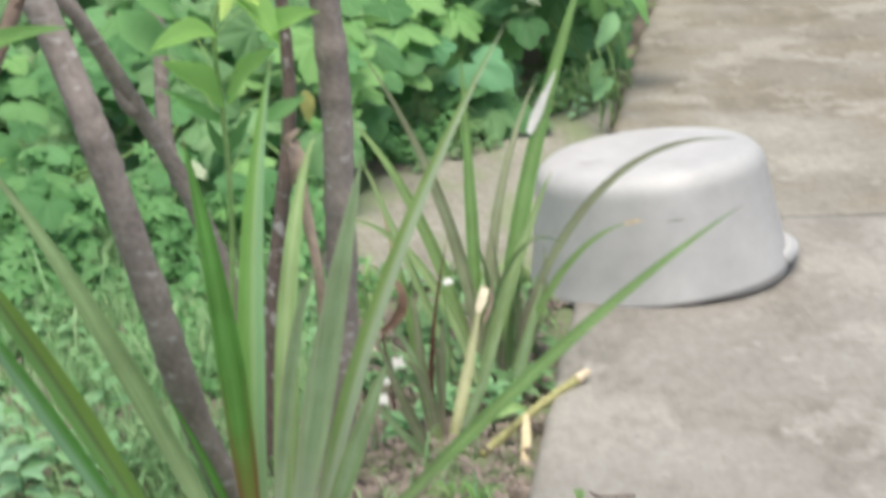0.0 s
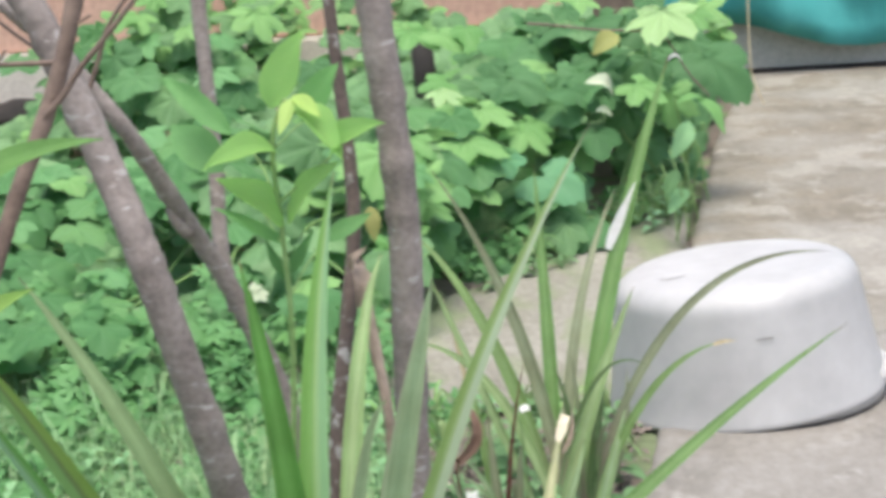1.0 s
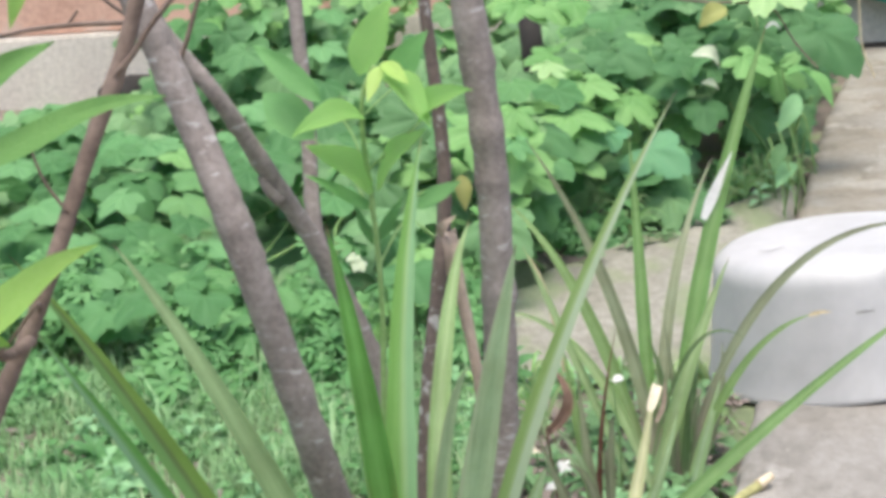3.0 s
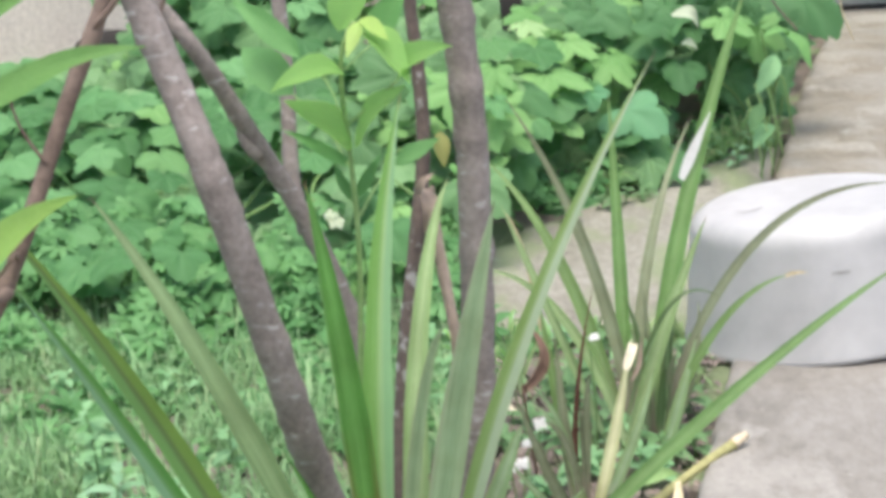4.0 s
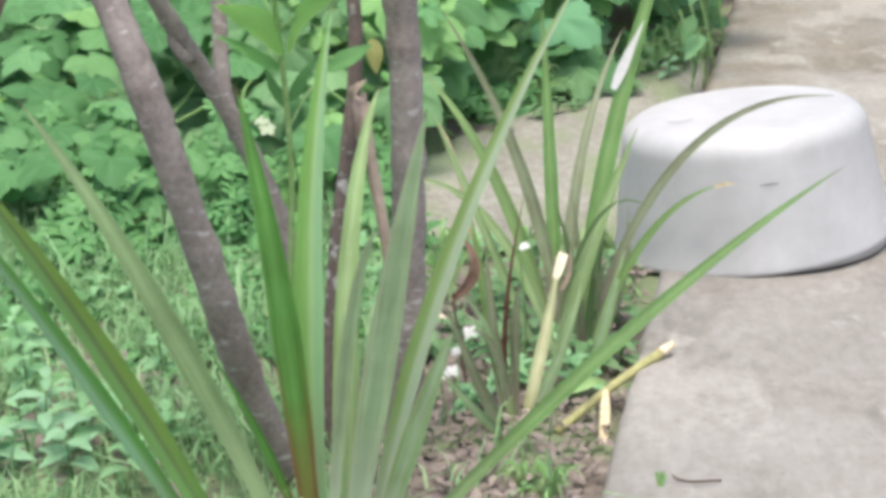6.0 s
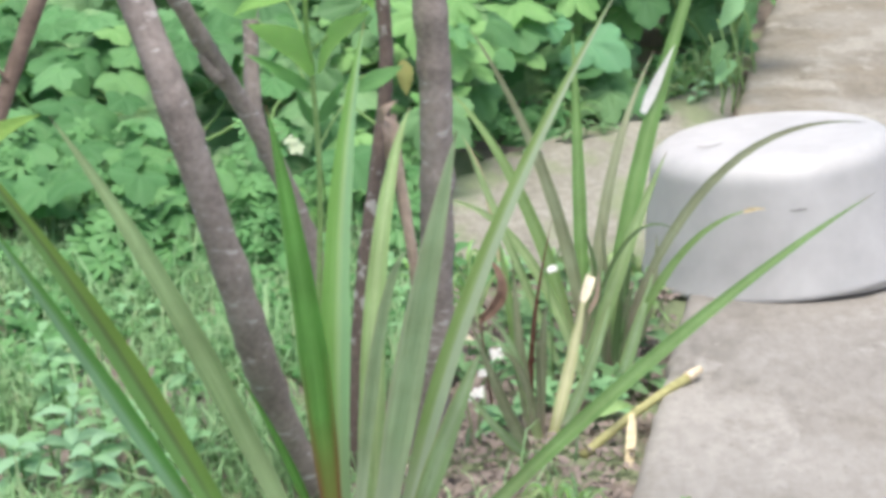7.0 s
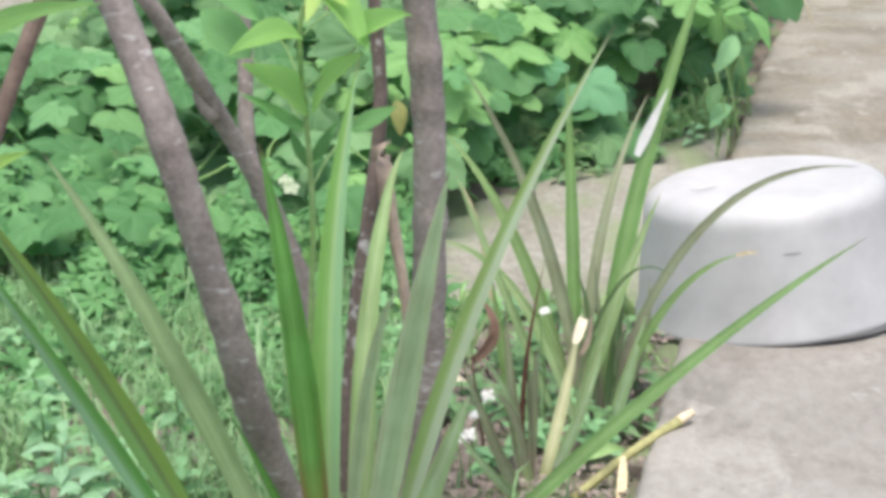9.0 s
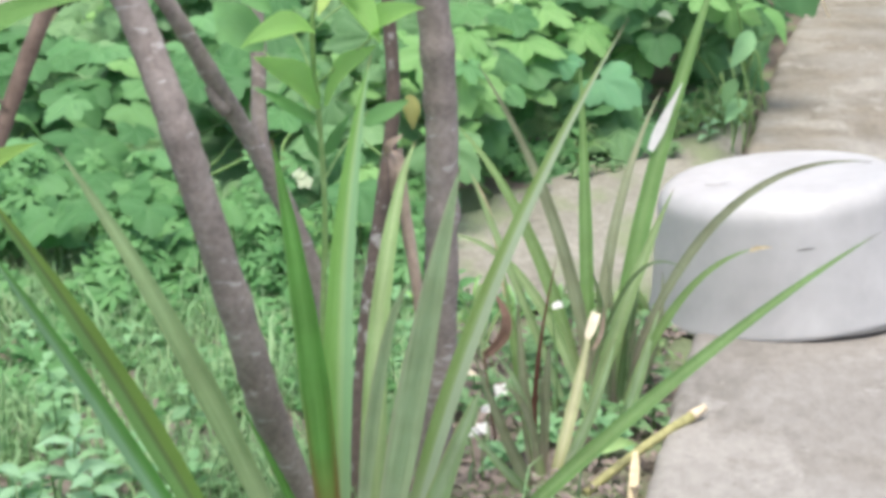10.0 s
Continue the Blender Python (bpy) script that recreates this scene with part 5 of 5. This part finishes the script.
vine_leaf(ROUND[1], VINE_DARK, (-1.831, 7.508, 0.284), 0.119, (-0.6, -0.8), 0.6)
vine_leaf(TRIPLE[1], VINE_COOL, (-1.940, 7.507, 0.140), 0.108, (-0.24, -0.97), 0.6)
vine_leaf(ROUND[2], VINE_PALE, (-1.668, 7.508, 0.127), 0.114, (-0.6, -0.8), 0.6)
vine_leaf(ROUND[2], VINE_COOL, (-1.897, 7.506, 0.376), 0.089, (-0.6, -0.8), 0.6)
vine_leaf(ROUND[0], VINE_COOL, (-1.751, 7.508, 0.232), 0.119, (-0.24, -0.97), 0.6)
vine_leaf(MAPLE[1], VINE_PALE, (-1.621, 7.507, 0.448), 0.101, (-0.6, -0.8), 0.6)
vine_leaf(TRIPLE[0], VINE_PALE, (-1.824, 7.507, 0.062), 0.108, (0, -1), 0.6)
vine_leaf(ROUND[1], VINE_DARK, (-1.599, 7.507, 0.299), 0.107, (-0.45, -0.89), 0.6)
# flat leaves added as a roof, to block the sky and darken the gap behind the shrub
for k in range(16):
    vine_leaf((*ROUND, *TRIPLE)[k % 5], VINE_COOL, (-1.22 + 0.1 * (k % 4) + 0.03 * (k // 4), 4.78 + 0.14 * (k // 4), 0.275 + 0.02 * (k % 3)), 0.1 + 0.008 * (k % 4), (0.4 - 0.2 * (k % 5), -0.9), 0.25)
limb(tangle, "stem", [(0.037, 5.58, 0.63), (0.119, 5.55, 0.623), (0.26, 5.55, 0.6), (0.407, 5.5, 0.592), (0.468, 5.5, 0.57), (0.53, 5.45, 0.466), (0.592, 5.4, 0.39)], 0.0045, 0.0028, TWIG, 401, 7, 0.1, "thin brown vine runner")
limb(tangle, "stem", [(0.735, 5.52, 0.95), (0.729, 5.5, 0.746), (0.73, 5.5, 0.554), (0.737, 5.5, 0.438), (0.772, 5.5, 0.338)], 0.0035, 0.002, PALE_DRY, 402, 6, 0.0, "dry pale tendril hanging over the path")
attach("leaf", oval_leaf("leaf", 0.55, 91, 0.9, 0.5, 10), PALE_LEAF, tangle, facing(Vector((0.205, 5.3, 0.466)) - tangle.location, (0.35, -0.75, 0.6), (0.92, -0.1, -0.36), 0.095), "curled cream-white leaf")
attach("leaf", oval_leaf("leaf", 0.5, 93, 0.7, 0.5, 10), PALE_LEAF, tangle, facing(Vector((0.234, 5.3, 0.379)) - tangle.location, (0.2, -0.75, 0.6), (0.9, -0.1, -0.38), 0.056), "small curled cream leaf")
attach("leaf", oval_leaf("leaf", 0.72, 92, 0.3, 0.4, 10), YELLOWED, tangle, facing(Vector((0.324, 5.5, 0.585)) - tangle.location, (-0.1, -0.8, 0.5), (-0.83, -0.3, -0.5), 0.108), "yellowed leaf")
attach("leaf", oval_leaf("leaf", 0.62, 94, 0.5, 0.5, 10), PALE_LEAF, tangle, facing(Vector((0.452, 5.54, 0.69)) - tangle.location, (0.15, -0.9, 0.4), (-0.2, 0.05, 1.0), 0.112), "pale bleached leaf")
spray = thing("overhanging_vine", (0.35, 5.9, 0.3), "vine spray with lobed leaves hanging over a dark hollow", "vine")
rnd = random.Random(37)
for k in range(5):
    x = 0.0 + 0.11 * k
    limb(spray, "stem", [(x, 6.6, -0.08), (x + 0.03, 6.4, 0.42), (x, 6.0, 0.55), (x - 0.02, 5.55, 0.42 + 0.02 * k)], 0.007, 0.003, STEM, 80 + k, 6, 0.0)
for k in range(120):
    x, u = rnd.uniform(-0.1, 1.0), rnd.random()
    p = Vector((x, 6.1 - 0.75 * u + 0.5 * max(0, x - 0.4), 0.58 - 0.2 * u * u + rnd.gauss(0, 0.04)))
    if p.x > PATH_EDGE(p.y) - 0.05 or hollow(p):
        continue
    bright = rnd.random() < 0.12
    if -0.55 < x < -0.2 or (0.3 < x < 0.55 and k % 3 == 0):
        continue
    me, mat = (MAPLE[k % 2], VINE_BRIGHT) if bright else ((*ROUND, *TRIPLE)[k % 5], VINE_DARK if k % 4 else VINE)
    key = me.name + mat.name
    if key not in leaf_between.made:
        c = me.copy()
        c.materials.clear()
        c.materials.append(mat)
        leaf_between.made[key] = c
    attach("leaf", leaf_between.made[key], mat, spray, leaf_pose(p - spray.location, rnd, rnd.uniform(0.06, 0.12)))

wall_vine = thing("wall_vine", (-0.8, 8.2, -0.06), "pale green lobed vine climbing low along the far wall", "vine")
rnd = random.Random(43)
for k in range(9):
    x = -1.9 + 0.33 * k
    limb(wall_vine, "stem", [(x, 8.0, -0.09), (x + 0.05, 8.2, 0.1), (x + 0.1, 8.45, 0.2), (x + 0.12, 8.6, 0.7 if x < -0.8 else 0.28)], 0.006, 0.003, STEM, 90 + k, 6, 0.0)
for k in range(620):
    x = rnd.uniform(-2.5, 0.95)
    high = 0.28 + 0.1 * noise.noise(Vector((x * 1.7, 0, 4))) + 0.62 * max(0.0, min(1.0, (x + 2.05) / 0.45)) * (1 - 0.75 * max(0.0, min(1.0, (x + 0.75) / 0.4)))
    y = rnd.uniform(7.4, 8.6)
    p = Vector((x, y, high * (rnd.random() ** 0.8) * (0.5 + 0.5 * (y - 7.4) / 1.2)))
    if p.x > PATH_EDGE(p.y) - 0.05 or noise.noise(Vector((x * 3.5, 2, p.z * 3.5))) < -0.16:
        continue
    pale = rnd.random()
    me, mat = (MAPLE[k % 2], VINE_BRIGHT) if pale < 0.4 else ((*ROUND, *TRIPLE)[k % 5], VINE)
    key = me.name + mat.name
    if key not in leaf_between.made:
        c = me.copy()
        c.materials.clear()
        c.materials.append(mat)
        leaf_between.made[key] = c
    attach("leaf", leaf_between.made[key], mat, wall_vine, leaf_pose(p - wall_vine.location, rnd, rnd.uniform(0.07, 0.13)))

for k in range(90):
    x, y = rnd.uniform(-2.15, -1.15), rnd.uniform(7.0, 8.1)
    p = Vector((x, y, rnd.uniform(0.05, 0.5)))
    me, mat = (*ROUND, *TRIPLE)[k % 5], (VINE_DARK, VINE_COOL, VINE_DARK, VINE)[k % 4]
    key = me.name + mat.name
    if key not in leaf_between.made:
        c = me.copy()
        c.materials.clear()
        c.materials.append(mat)
        leaf_between.made[key] = c
    attach("leaf", leaf_between.made[key], mat, wall_vine, leaf_pose(p - wall_vine.location, rnd, rnd.uniform(0.08, 0.14)))

for k in range(76):
    y = rnd.uniform(5.9, 7.9)
    p = Vector((PATH_EDGE(y) - rnd.uniform(0.06, 0.34), y, rnd.uniform(0.02, 0.38)))
    mat = VINE_DARK if k % 3 else VINE
    key = ROUND[k % 3].name + mat.name
    if key not in leaf_between.made:
        c = ROUND[k % 3].copy()
        c.materials.clear()
        c.materials.append(mat)
        leaf_between.made[key] = c
    attach("leaf", leaf_between.made[key], mat, wall_vine, leaf_pose(p - wall_vine.location, rnd, rnd.uniform(0.07, 0.12)))

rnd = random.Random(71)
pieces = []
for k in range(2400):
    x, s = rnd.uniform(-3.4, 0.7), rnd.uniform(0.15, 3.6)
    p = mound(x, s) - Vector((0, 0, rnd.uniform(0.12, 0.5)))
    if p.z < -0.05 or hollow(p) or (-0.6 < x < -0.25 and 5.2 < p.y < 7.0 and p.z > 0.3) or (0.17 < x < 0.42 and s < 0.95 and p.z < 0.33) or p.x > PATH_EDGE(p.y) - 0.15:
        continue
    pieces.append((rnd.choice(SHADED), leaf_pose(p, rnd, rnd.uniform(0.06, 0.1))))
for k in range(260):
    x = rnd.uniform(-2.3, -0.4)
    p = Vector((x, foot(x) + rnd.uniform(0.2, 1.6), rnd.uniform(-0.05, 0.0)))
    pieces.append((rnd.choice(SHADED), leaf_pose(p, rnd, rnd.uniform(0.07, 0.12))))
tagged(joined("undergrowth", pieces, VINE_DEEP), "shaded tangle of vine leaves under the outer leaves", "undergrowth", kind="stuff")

SMALL = [oval_leaf("leaf", a, s, 0.25, 0.3, 6) for a, s in ((0.45, 41), (0.55, 42), (0.36, 43))]
pieces = []
for k in range(1150):
    x = rnd.uniform(-2.4, 0.15)
    y = foot(x) - 0.36 + rnd.gauss(0, 0.3)
    if x > -0.35 and 3.7 < y < 4.76 + 1.12 * max(0, x + 0.25):
        continue
    patch = noise.noise(Vector((x * 4.5, y * 4.5, 6)))
    if patch < -0.12:
        continue
    h = max(0.02, 0.17 * (1 - max(0, foot(x) - y) / 0.75)) * rnd.uniform(0.3, 1.2) * (1 + 0.8 * patch)
    top = Vector((x, y, -0.06 + h))
    cut = rnd.random() < 0.75
    for j in range(rnd.randint(3, 5) if cut else rnd.randint(4, 7)):
        a = rnd.uniform(0, 6.28)
        d = Vector((math.cos(a), math.sin(a), rnd.uniform(-0.2, 0.4)))
        n = Vector((0, -0.3, 1)) + 0.4 * Vector((rnd.gauss(0, 1), rnd.gauss(0, 1), 0))
        pieces.append((rnd.choice(CUT if cut else SMALL), facing(top + d * 0.015 - Vector((0, 0, rnd.random() * 0.3 * h)), n, d, rnd.uniform(0.03, 0.06) if cut else rnd.uniform(0.035, 0.07))))
for k in range(105):
    u = rnd.random()
    x = -0.26 + 0.78 * u + rnd.gauss(0, 0.03)
    y = 4.76 + 1.12 * u + rnd.uniform(0.0, 0.2)
    if x > PATH_EDGE(y) - 0.04:
        continue
    h = rnd.uniform(0.02, 0.13)
    top = Vector((x, y, -0.06 + h))
    for j in range(rnd.randint(4, 6)):
        a = rnd.uniform(0, 6.28)
        d = Vector((math.cos(a), math.sin(a), rnd.uniform(-0.2, 0.5)))
        n = Vector((0, -0.4, 1)) + 0.4 * Vector((rnd.gauss(0, 1), rnd.gauss(0, 1), 0))
        pieces.append((rnd.choice((*CUT, *SMALL)), facing(top + d * 0.012 - Vector((0, 0, rnd.random() * 0.4 * h)), n, d, rnd.uniform(0.025, 0.05))))
tagged(joined("ground_cover", pieces, COVER), "low ground cover of small pointed green leaves", "ground cover", kind="stuff")


def grass():
    rnd = random.Random(91)
    verts, faces, uvs = [], [], []
    for k in range(46000):
        x = rnd.uniform(-2.0, 0.12)
        y = rnd.uniform(2.2, 4.35)
        if k > 30000:
            # thinner growth around
            x, y = rnd.gauss(-1.4, 1.6), rnd.gauss(2.2, 1.5)
            if y > 4.4 or y < -2.5 or x > PATH_EDGE(y) - 0.06 or (x > -0.3 and y > 2.3):
                continue
        if x > -0.22 and rnd.random() < 0.93:
            continue
        if x > -0.3 and 3.68 < y:
            continue
        thick = noise.noise(Vector((x * 3.0, y * 3.0, 2)))
        if thick < -0.05 and rnd.random() < 0.7:
            continue
        a = rnd.uniform(0, 6.28)
        L = rnd.uniform(0.03, 0.11) * (1 + 0.7 * thick) * (1.9 if k % 23 == 0 else 1.0)
        w = rnd.uniform(0.0014, 0.0042)
        d = Vector((math.cos(a), math.sin(a), 0))
        side = Vector((-d.y, d.x, 0)) * w
        lean = rnd.uniform(0.3, 1.7)
        p0 = Vector((x, y, ground_height(x, y) - 0.004))
        p1 = p0 + Vector((0, 0, L * 0.6)) + d * L * 0.25 * lean
        p2 = p0 + Vector((0, 0, L * (1.0 - 0.35 * lean))) + d * L * 0.7 * lean
        k0 = len(verts)
        verts += [p0 - side, p0 + side, p1 - side * 0.8, p1 + side * 0.8, p2]
        uvs += [(0.5, 0), (0.5, 0), (0.5, 0.5), (0.5, 0.5), (0.5, 1)]
        faces += [(k0, k0 + 1, k0 + 3, k0 + 2), (k0 + 2, k0 + 3, k0 + 4)]
    tagged(attach("grass", mesh_of("grass", verts, faces, uvs), GRASS), "short patchy grass over bare soil", "grass", kind="stuff")


grass()


def weed(place, height, seed, mat=WEED, leaf=0.065):
    rnd = random.Random(seed)
    w = thing("leafy_weed", place, "small upright weed with paired oval green leaves", "weed", "weeds in the grass")
    lean = Vector((rnd.gauss(0, 0.12), rnd.gauss(0, 0.12), 1)).normalized()
    attach("stem", tube_mesh("stem", [lean * height * i / 5 - Vector((0, 0, 0.01)) for i in range(6)], 0.0025, 0.0015, 6), STEM, w)
    turn = rnd.uniform(0, 3)
    for i in range(1, 5):
        for side in (0, math.pi):
            a = turn + i * 1.57 + side
            d = Vector((math.cos(a), math.sin(a), 0.15))
            b = lean * height * (0.25 + 0.75 * i / 4)
            size = leaf * (1.1 - 0.12 * i) * rnd.uniform(0.8, 1.2)
            key = OVAL[i % 3].name + mat.name
            if key not in leaf_between.made:
                c = OVAL[i % 3].copy()
                c.materials.clear()
                c.materials.append(mat)
                leaf_between.made[key] = c
            attach("leaf", leaf_between.made[key], mat, w, facing(b, (0, -0.15, 1), d, size))
    return w


rnd = random.Random(15)
for k, (x, y, h) in enumerate(((-0.79, 2.56, 0.15), (-0.72, 2.5, 0.1), (-0.84, 2.5, 0.1))):
    weed((x, y, ground_height(x, y)), h, 180 + k, WEED_PALE, 0.085)
for k in range(11):
    x, y = rnd.uniform(-1.05, -0.6), rnd.uniform(2.45, 3.1)
    weed((x, y, ground_height(x, y)), rnd.uniform(0.06, 0.13), 200 + k)
for k in range(24):
    x, y = rnd.uniform(-1.5, -0.3), rnd.uniform(2.8, 4.0)
    weed((x, y, ground_height(x, y)), rnd.uniform(0.04, 0.08), 300 + k)
for k in range(6):
    x, y = rnd.uniform(-0.25, 0.1), rnd.uniform(2.7, 3.4)
    weed((x, y, ground_height(x, y)), rnd.uniform(0.03, 0.06), 400 + k)
for k in range(26):
    x, y = rnd.uniform(-0.3, 0.2), rnd.uniform(2.95, 3.75)
    weed((x, y, ground_height(x, y)), rnd.uniform(0.03, 0.075), 500 + k, WEED_DULL if k % 5 else WEED)
for k in range(9):
    x = rnd.uniform(-0.2, 0.3)
    y = 4.72 + 1.1 * max(0.0, x + 0.2) + rnd.uniform(-0.1, 0.02)
    weed((x, y, -0.045), rnd.uniform(0.03, 0.06), 560 + k, WEED_DULL, 0.045)
for k, (x, y, h) in enumerate(((0.22, 5.38, 0.1), (0.33, 5.5, 0.13), (0.4, 5.42, 0.09), (0.46, 5.52, 0.14), (0.5, 5.62, 0.1), (0.12, 5.22, 0.09))):
    weed((x, y, -0.06), h, 580 + k, (WEED_PALE, WEED)[k % 2], 0.055)
weed((0.105, 2.85, ground_height(0.105, 2.85)), 0.07, 450)


def flower(place, size, seed, mat=PETAL):
    rnd = random.Random(seed)
    f = thing("white_flower", place, "small white flower head on a thin stem", "flower", "white flowers in the weeds")
    drop = place[2] - ground_height(place[0], place[1])
    attach("stem", tube_mesh("stem", [Vector((0.01 * (i / 4) * rnd.uniform(-1, 1), 0.0, -drop * (1 - i / 4) - 0.004)) for i in range(5)], 0.0016, 0.0014, 6), STEM, f)
    petal = oval_leaf("petal", 0.6, seed, 0.1, 0.2, 5)
    for j in range(9):
        a = j * 0.7 + rnd.uniform(-0.2, 0.2)
        attach("petal", petal, mat, f, facing((0, 0, 0), (0.3 * math.cos(a), -0.7 + 0.3 * math.sin(a), 0.7), (math.cos(a), -0.2, math.sin(a)), size * rnd.uniform(0.7, 1.1)))


flower((-0.079, 2.84, 0.072), 0.016, 1)
flower((-0.1, 2.8, 0.05), 0.012, 2)
flower((-0.101, 2.7, 0.053), 0.014, 3)
flower((0.017, 3.0, 0.18), 0.012, 4)
flower((-0.12, 2.74, 0.03), 0.012, 6)

climber = thing("heart_leaved_climber", (0.5, 5.3, -0.06), "thin climber with heart-shaped leaves beside the path", "climber")
for a, b, c in (((0.46, 5.3, -0.09), (0.5, 5.25, 0.2), (0.47, 5.2, 0.42)), ((0.5, 5.35, -0.09), (0.53, 5.3, 0.15), (0.56, 5.3, 0.32)), ((0.5, 5.3, 0.2), (0.53, 5.2, 0.28), (0.56, 5.2, 0.1))):
    limb(climber, "stem", [a, b, c], 0.004, 0.003, STEM, 61, 6, 0.0)
for k, (a, b, c) in enumerate((((0.47, 5.28, 0.3), (0.5, 5.24, 0.2), (0.53, 5.22, 0.04)), ((0.45, 5.22, 0.26), (0.475, 5.2, 0.16), (0.5, 5.2, 0.0)), ((0.43, 5.3, 0.2), (0.46, 5.28, 0.1), (0.47, 5.25, -0.05)))):
    limb(climber, "stem", [a, b, c], 0.0032, 0.0022, STEM_PALE, 64 + k, 6, 0.0, "thin pale stem")
for base, tip, up, mat in (((0.515, 5.2, 0.346), (0.449, 5.15, 0.241), (0.2, -0.9, 0.3), WEED), 
                           ((0.54, 5.25, 0.412), (0.616, 5.2, 0.297), (0.5, -0.4, 0.75), VINE_BRIGHT), ((0.56, 5.25, 0.408), (0.474, 5.22, 0.4), (0.0, -0.3, 0.95), VINE_BRIGHT),
                           ((0.47, 5.2, 0.2), (0.43, 5.16, 0.12), (-0.1, -0.8, 0.5), VINE), ((0.5, 5.25, 0.13), (0.44, 5.16, 0.07), (-0.2, -0.8, 0.6), WEED),
                           ((0.56, 5.3, 0.3), (0.53, 5.22, 0.22), (-0.2, -0.8, 0.4), VINE)):
    leaf_between(climber, OVAL[1], base, tip, mat, up)


def tuft(place, count, reach, seed):
    rnd = random.Random(seed)
    g = thing("grass_tuft", place, "loose tuft of pale green grass blades", "grass tuft", "grass tufts by the path")
    for k in range(count):
        a, r, h = rnd.uniform(0, 6.28), rnd.uniform(0.3, 1) * reach, rnd.uniform(0.4, 1) * reach
        me = strap_mesh("grass_blade", (0, 0, -0.02), (0.4 * r * math.cos(a), 0.4 * r * math.sin(a), h), (r * math.cos(a), r * math.sin(a), h * rnd.uniform(0.3, 1.1)), rnd.uniform(0.006, 0.011), seed * 50 + k, 0.2, 8)
        attach("grass_blade", me, rnd.choice((STRAP_LIGHT, STRAP_PALE)), g)


tuft((0.42, 5.66, -0.06), 26, 0.15, 4)
tuft((0.5, 5.76, -0.06), 20, 0.12, 5)
tuft((0.27, 5.5, -0.06), 22, 0.11, 31)
tuft((0.15, 5.36, -0.06), 14, 0.1, 33)
tuft((0.0, 5.1, -0.06), 16, 0.14, 6)
tuft((0.36, 5.56, -0.05), 22, 0.1, 41)
tuft((0.45, 5.64, -0.05), 26, 0.11, 42)
tuft((0.53, 5.74, -0.05), 20, 0.1, 43)
tuft((0.3, 5.46, -0.05), 14, 0.07, 44)
tuft((-0.16, 3.4, -0.07), 14, 0.12, 7)
tuft((0.07, 2.42, -0.07), 20, 0.08, 8)
tuft((0.03, 2.46, -0.07), 16, 0.07, 10)
tuft((0.237, 2.342, 0.004), 5, 0.016, 11)
tuft((0.2, 3.3, -0.07), 12, 0.07, 9)
for k, x in enumerate((-0.3, -0.2, -0.1, 0.0, 0.1, 0.19)):
    tuft((x, 3.6 + 0.05 * (k % 2), -0.07), 12, 0.09, 20 + k)

# dead leaves on the soil
rnd = random.Random(51)
pieces = []
for k in range(2200):
    x, y = rnd.uniform(-0.25, 0.3), rnd.uniform(2.3, 3.5)
    if x > PATH_EDGE(y) - 0.02:
        continue
    a = rnd.uniform(0, 6.28)
    pieces.append((rnd.choice(SMALL), facing((x, y, ground_height(x, y) + rnd.uniform(0.004, 0.02)), (rnd.gauss(0, 0.4), rnd.gauss(0, 0.4), 1), (math.cos(a), math.sin(a), 0), rnd.uniform(0.01, 0.034))))
for k in range(160):
    x, y = rnd.uniform(-1.6, -0.25), rnd.uniform(2.4, 4.1)
    a = rnd.uniform(0, 6.28)
    pieces.append((rnd.choice(SMALL), facing((x, y, ground_height(x, y) + rnd.uniform(0.004, 0.02)), (rnd.gauss(0, 0.4), rnd.gauss(0, 0.4), 1), (math.cos(a), math.sin(a), 0), rnd.uniform(0.02, 0.06))))
tagged(joined("leaf_litter", pieces, LITTER), "brown dead leaves scattered over the soil", "leaf litter", kind="stuff")

# near-black lump added in place of the dark hole in the plinth
stone = thing("dark_stone", (-2.54, 8.66, -0.06), "dark damp stone against the foot of the wall", "stone")
bm = bmesh.new()
bmesh.ops.create_icosphere(bm, subdivisions=3, radius=1)
for v in bm.verts:
    v.co *= 1 + 0.25 * noise.noise(v.co * 1.6)
    v.co = Vector((v.co.x * 0.22, v.co.y * 0.12, 0.06 + v.co.z * 0.1))
part("boulder", bm, DARK_WOOD_AND_GAPS, stone)

# dark stump of a post among the vines
post = thing("dark_post", (-0.364, 6.5, -0.06), "dark weathered wooden post among the vines", "post")
attach("shaft", tube_mesh("shaft", [Vector((0.01 * math.sin(i), 0, -0.1 + 0.165 * i)) for i in range(5)], 0.048, 0.044, 10, 0.1), DARK_WOOD_AND_GAPS, post)

board = thing("brown_board", (0.42, 8.74, -0.06), "weathered brown board leaning on the far wall", "board")
attach("plank", box_mesh("plank", -0.12, 0.12, 0.0, 0.03, -0.02, 1.3, 0.006), TWIG, board)
